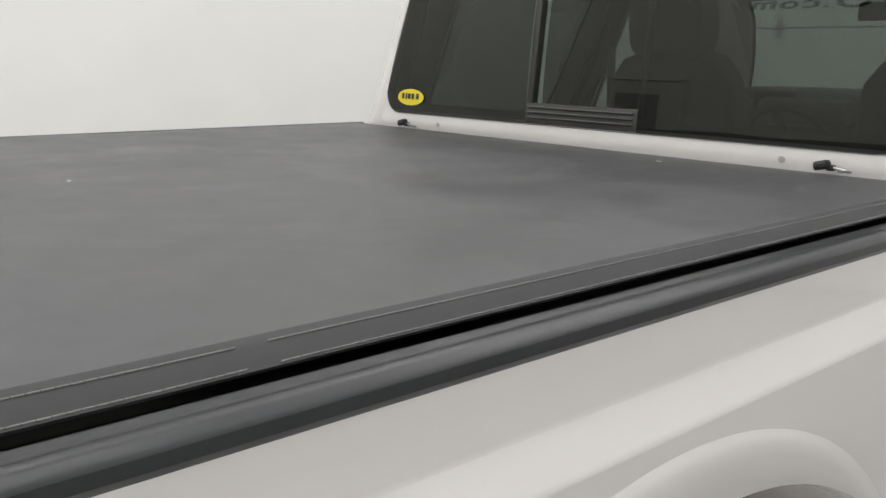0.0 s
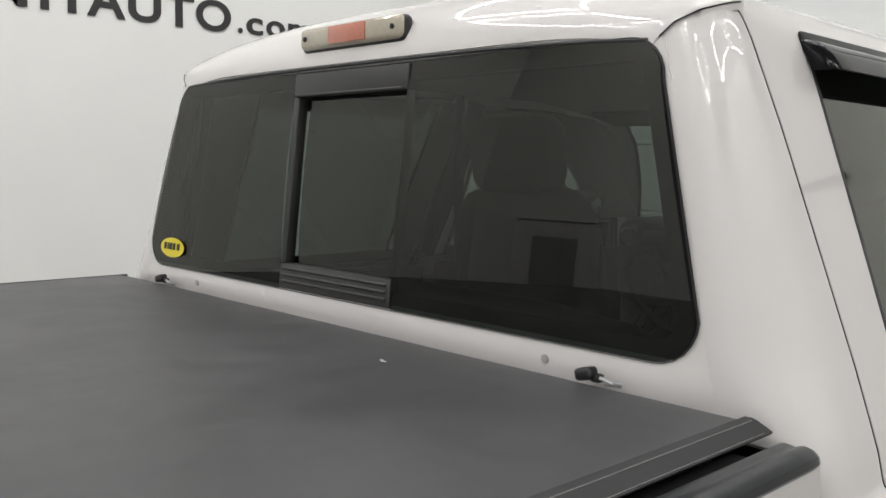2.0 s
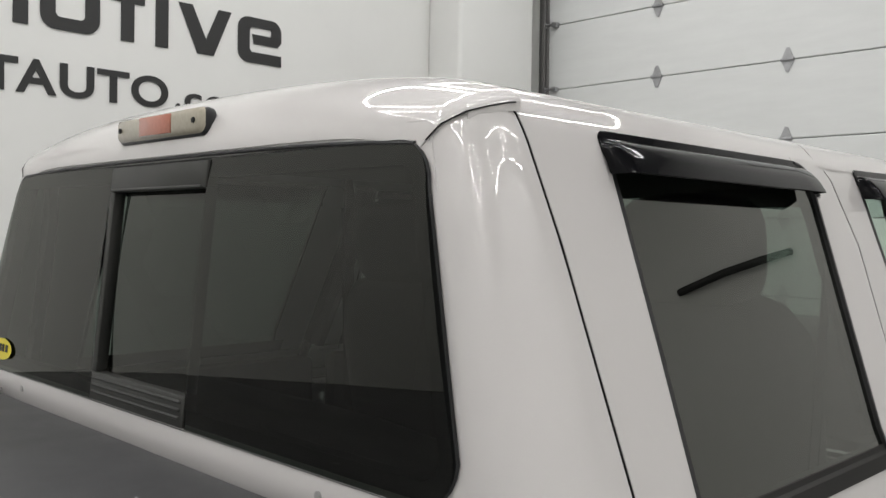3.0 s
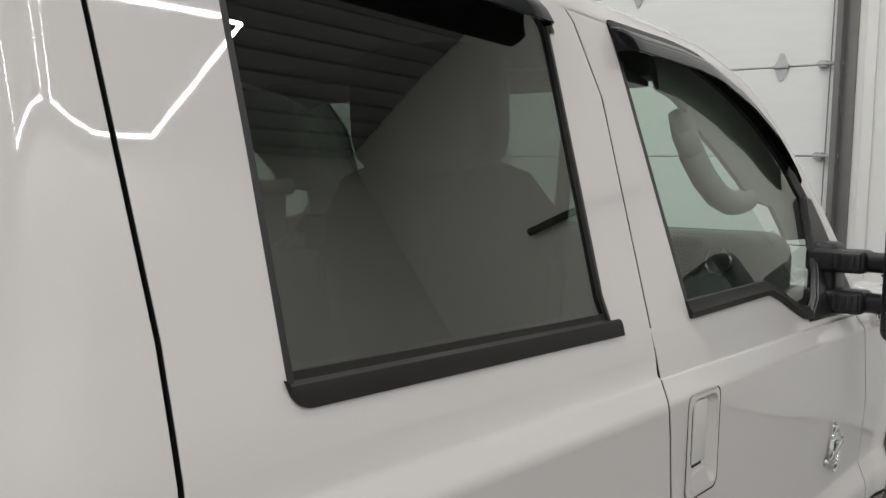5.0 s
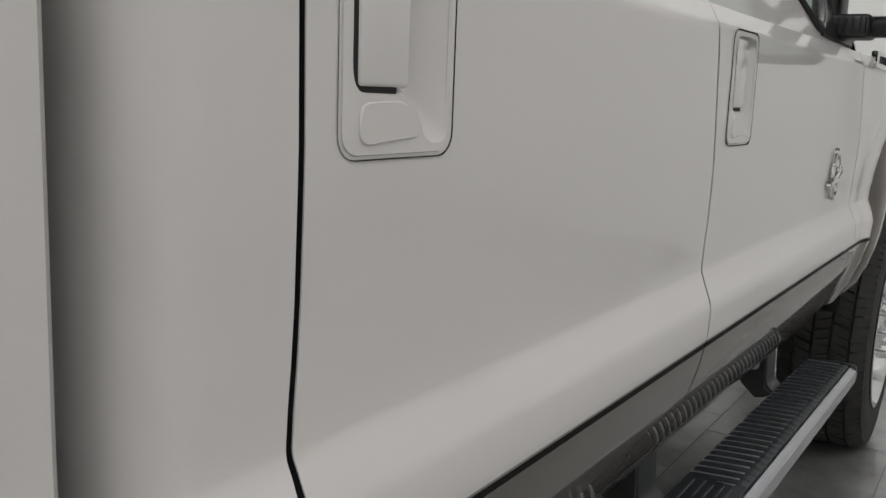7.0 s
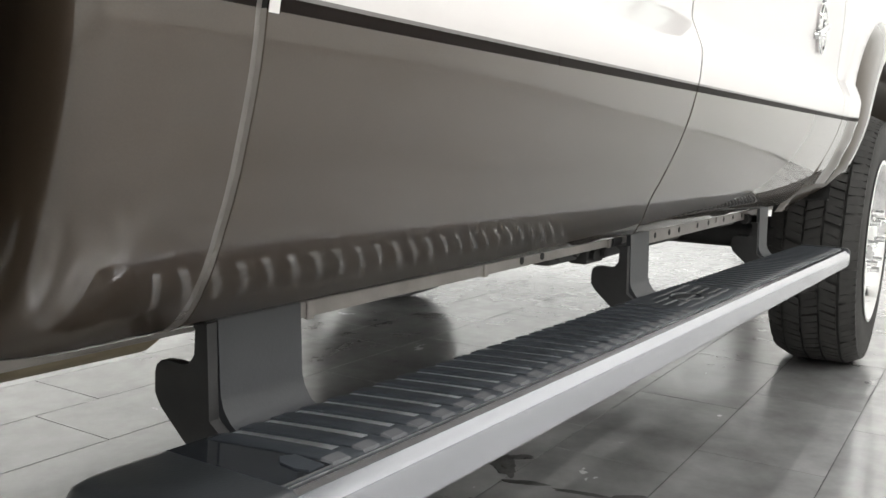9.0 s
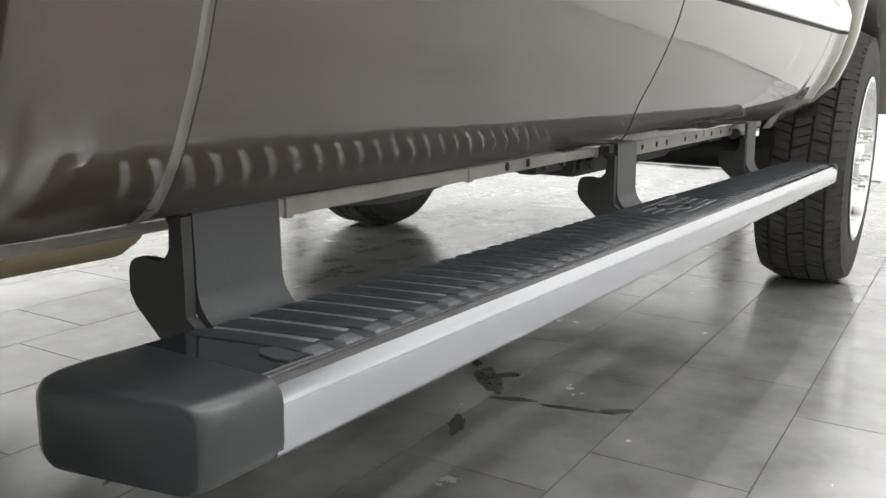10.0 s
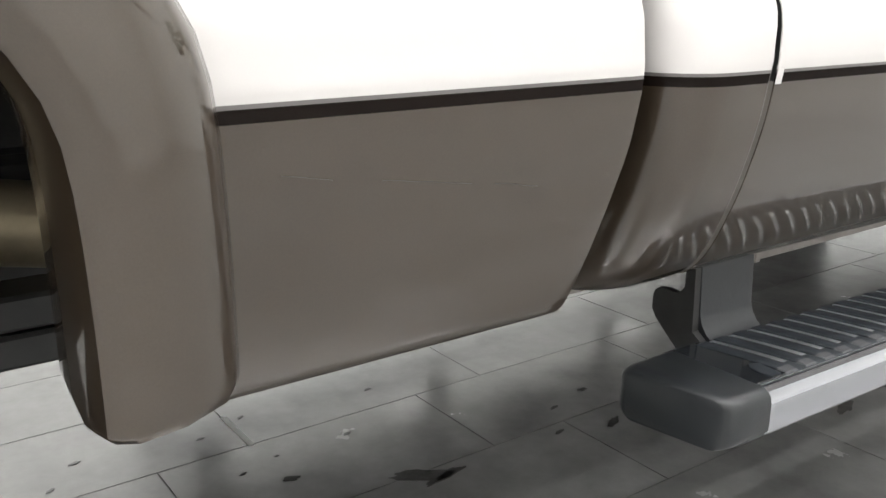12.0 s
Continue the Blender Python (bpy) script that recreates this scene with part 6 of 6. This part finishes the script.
# ---------------------------------------------------------------- floor
floor = slab("floor", (0.75, -0.15, -0.0865), (11.5, 10.1, 0.17), GROUT, "grey porcelain tiled workshop floor", "floor")
PITCH_X, PITCH_Y, JOINT = 0.590, 0.288, 0.0028
TILE_H = 0.006
tile_bm = bmesh.new()
box(tile_bm, (0, 0, 0), (PITCH_X - JOINT, PITCH_Y - JOINT, TILE_H))
tile_me = bpy.data.meshes.new("tile")
tile_bm.to_mesh(tile_me)
tile_bm.free()
tile_me.materials.append(TILE)
rest_v, rest_f = [], []
for r in range(-18, 18):
    yc = 0.025 + (r + 0.5) * PITCH_Y
    if not RIGHT_Y + 0.1 < yc < WALL_Y:
        continue
    shift = (0.079 if r % 2 == 0 else 0.482 - PITCH_X)
    for c in range(-13, 13):
        xc = shift + (c + 0.5) * PITCH_X
        if not BACK_X - 0.1 < xc < WALL_X + 0.1:
            continue
        if -1.5 < xc < 4.3 and -1.9 < yc < 1.9:
            t = new("tile", tile_me)
            t.location = (xc, yc, -TILE_H / 2 + 0.0005 * random.random())
            t.parent = floor
        else:
            b = len(rest_v)
            hx, hy = (PITCH_X - JOINT) / 2, (PITCH_Y - JOINT) / 2
            rest_v += [(xc - hx, yc - hy, 0), (xc + hx, yc - hy, 0), (xc + hx, yc + hy, 0), (xc - hx, yc + hy, 0)]
            rest_v += [(v[0], v[1], -TILE_H) for v in rest_v[b:b + 4]]
            rest_f += [(b, b + 1, b + 2, b + 3)] + [(b + k, b + 4 + k, b + 4 + (k + 1) % 4, b + (k + 1) % 4) for k in range(4)]
me = bpy.data.meshes.new("far_tiles")
me.from_pydata(rest_v, [], rest_f)
me.materials.append(TILE)
ob = new("far_tiles", me)
ob.parent = floor
ob["kind"] = "stuff"


def wet_patch(cx, cy, rx, ry, seed, turn=0.0):
    bm = bmesh.new()
    n = 40
    vs = []
    for k in range(n):
        a = 2 * math.pi * k / n
        q = 1 + 0.45 * noise.noise(Vector((math.cos(a) * 1.7 + seed, math.sin(a) * 1.7, seed))) + 0.18 * noise.noise(Vector((math.cos(a) * 5, math.sin(a) * 5, seed)))
        x, y = rx * q * math.cos(a), ry * q * math.sin(a)
        vs.append(bm.verts.new((cx + x * math.cos(turn) - y * math.sin(turn), cy + x * math.sin(turn) + y * math.cos(turn), 0.0016)))
    f = bm.faces.new(vs)
    r = bmesh.ops.extrude_face_region(bm, geom=[f])
    for v in r["geom"]:
        if isinstance(v, bmesh.types.BMVert):
            v.co.z -= 0.001
    return tagged(finish("puddle", bm, WATER), "thin dark wet patch on the tiles", "puddle")


for i, (cx, cy, rx, ry, tn) in enumerate(((1.50, -0.50, 0.085, 0.026, 0.65), (1.55, -0.52, 0.035, 0.014, -0.8), (1.42, -0.60, 0.055, 0.010, -1.2), (1.44, -0.73, 0.085, 0.007, -1.35), (1.475, -0.81, 0.035, 0.012, -0.9), (1.60, -0.40, 0.045, 0.014, 0.9),
                                          (1.23, -0.57, 0.05, 0.016, 0.4), (0.30, -0.275, 0.060, 0.020, -0.5), (0.335, -0.30, 0.045, 0.010, 0.2), (0.265, -0.047, 0.013, 0.006, 0.3), (0.09, -0.141, 0.024, 0.011, -0.3),
                                          (0.629, -0.296, 0.020, 0.007, 0.2), (0.754, -0.328, 0.035, 0.012, 0.5), (0.812, -0.174, 0.018, 0.008, 0.0), (0.696, -0.205, 0.018, 0.006, 0.3), (0.408, 0.112, 0.011, 0.005, 0.2),
                                          (0.112, 0.148, 0.012, 0.006, 0.4), (0.008, 0.105, 0.012, 0.005, 0.1), (-0.229, 0.151, 0.016, 0.006, 0.2), (-0.288, 0.074, 0.014, 0.006, 0.6), (0.105, -0.048, 0.009, 0.004, 0.0), (0.023, -0.074, 0.010, 0.004, 0.3))):
    q = 1 if i < 9 else 0.7
    wet_patch(cx, cy, rx * q, ry * q, 3.1 * i + 1, tn)


# pale tape mark on the tiles
bm = bmesh.new()
box(bm, (0.082, 0.094, 0.0012), (0.012, 0.15, 0.0016))
tagged(finish("tape_mark", bm, WALL), "short pale tape mark on the grey tiles", "tape")
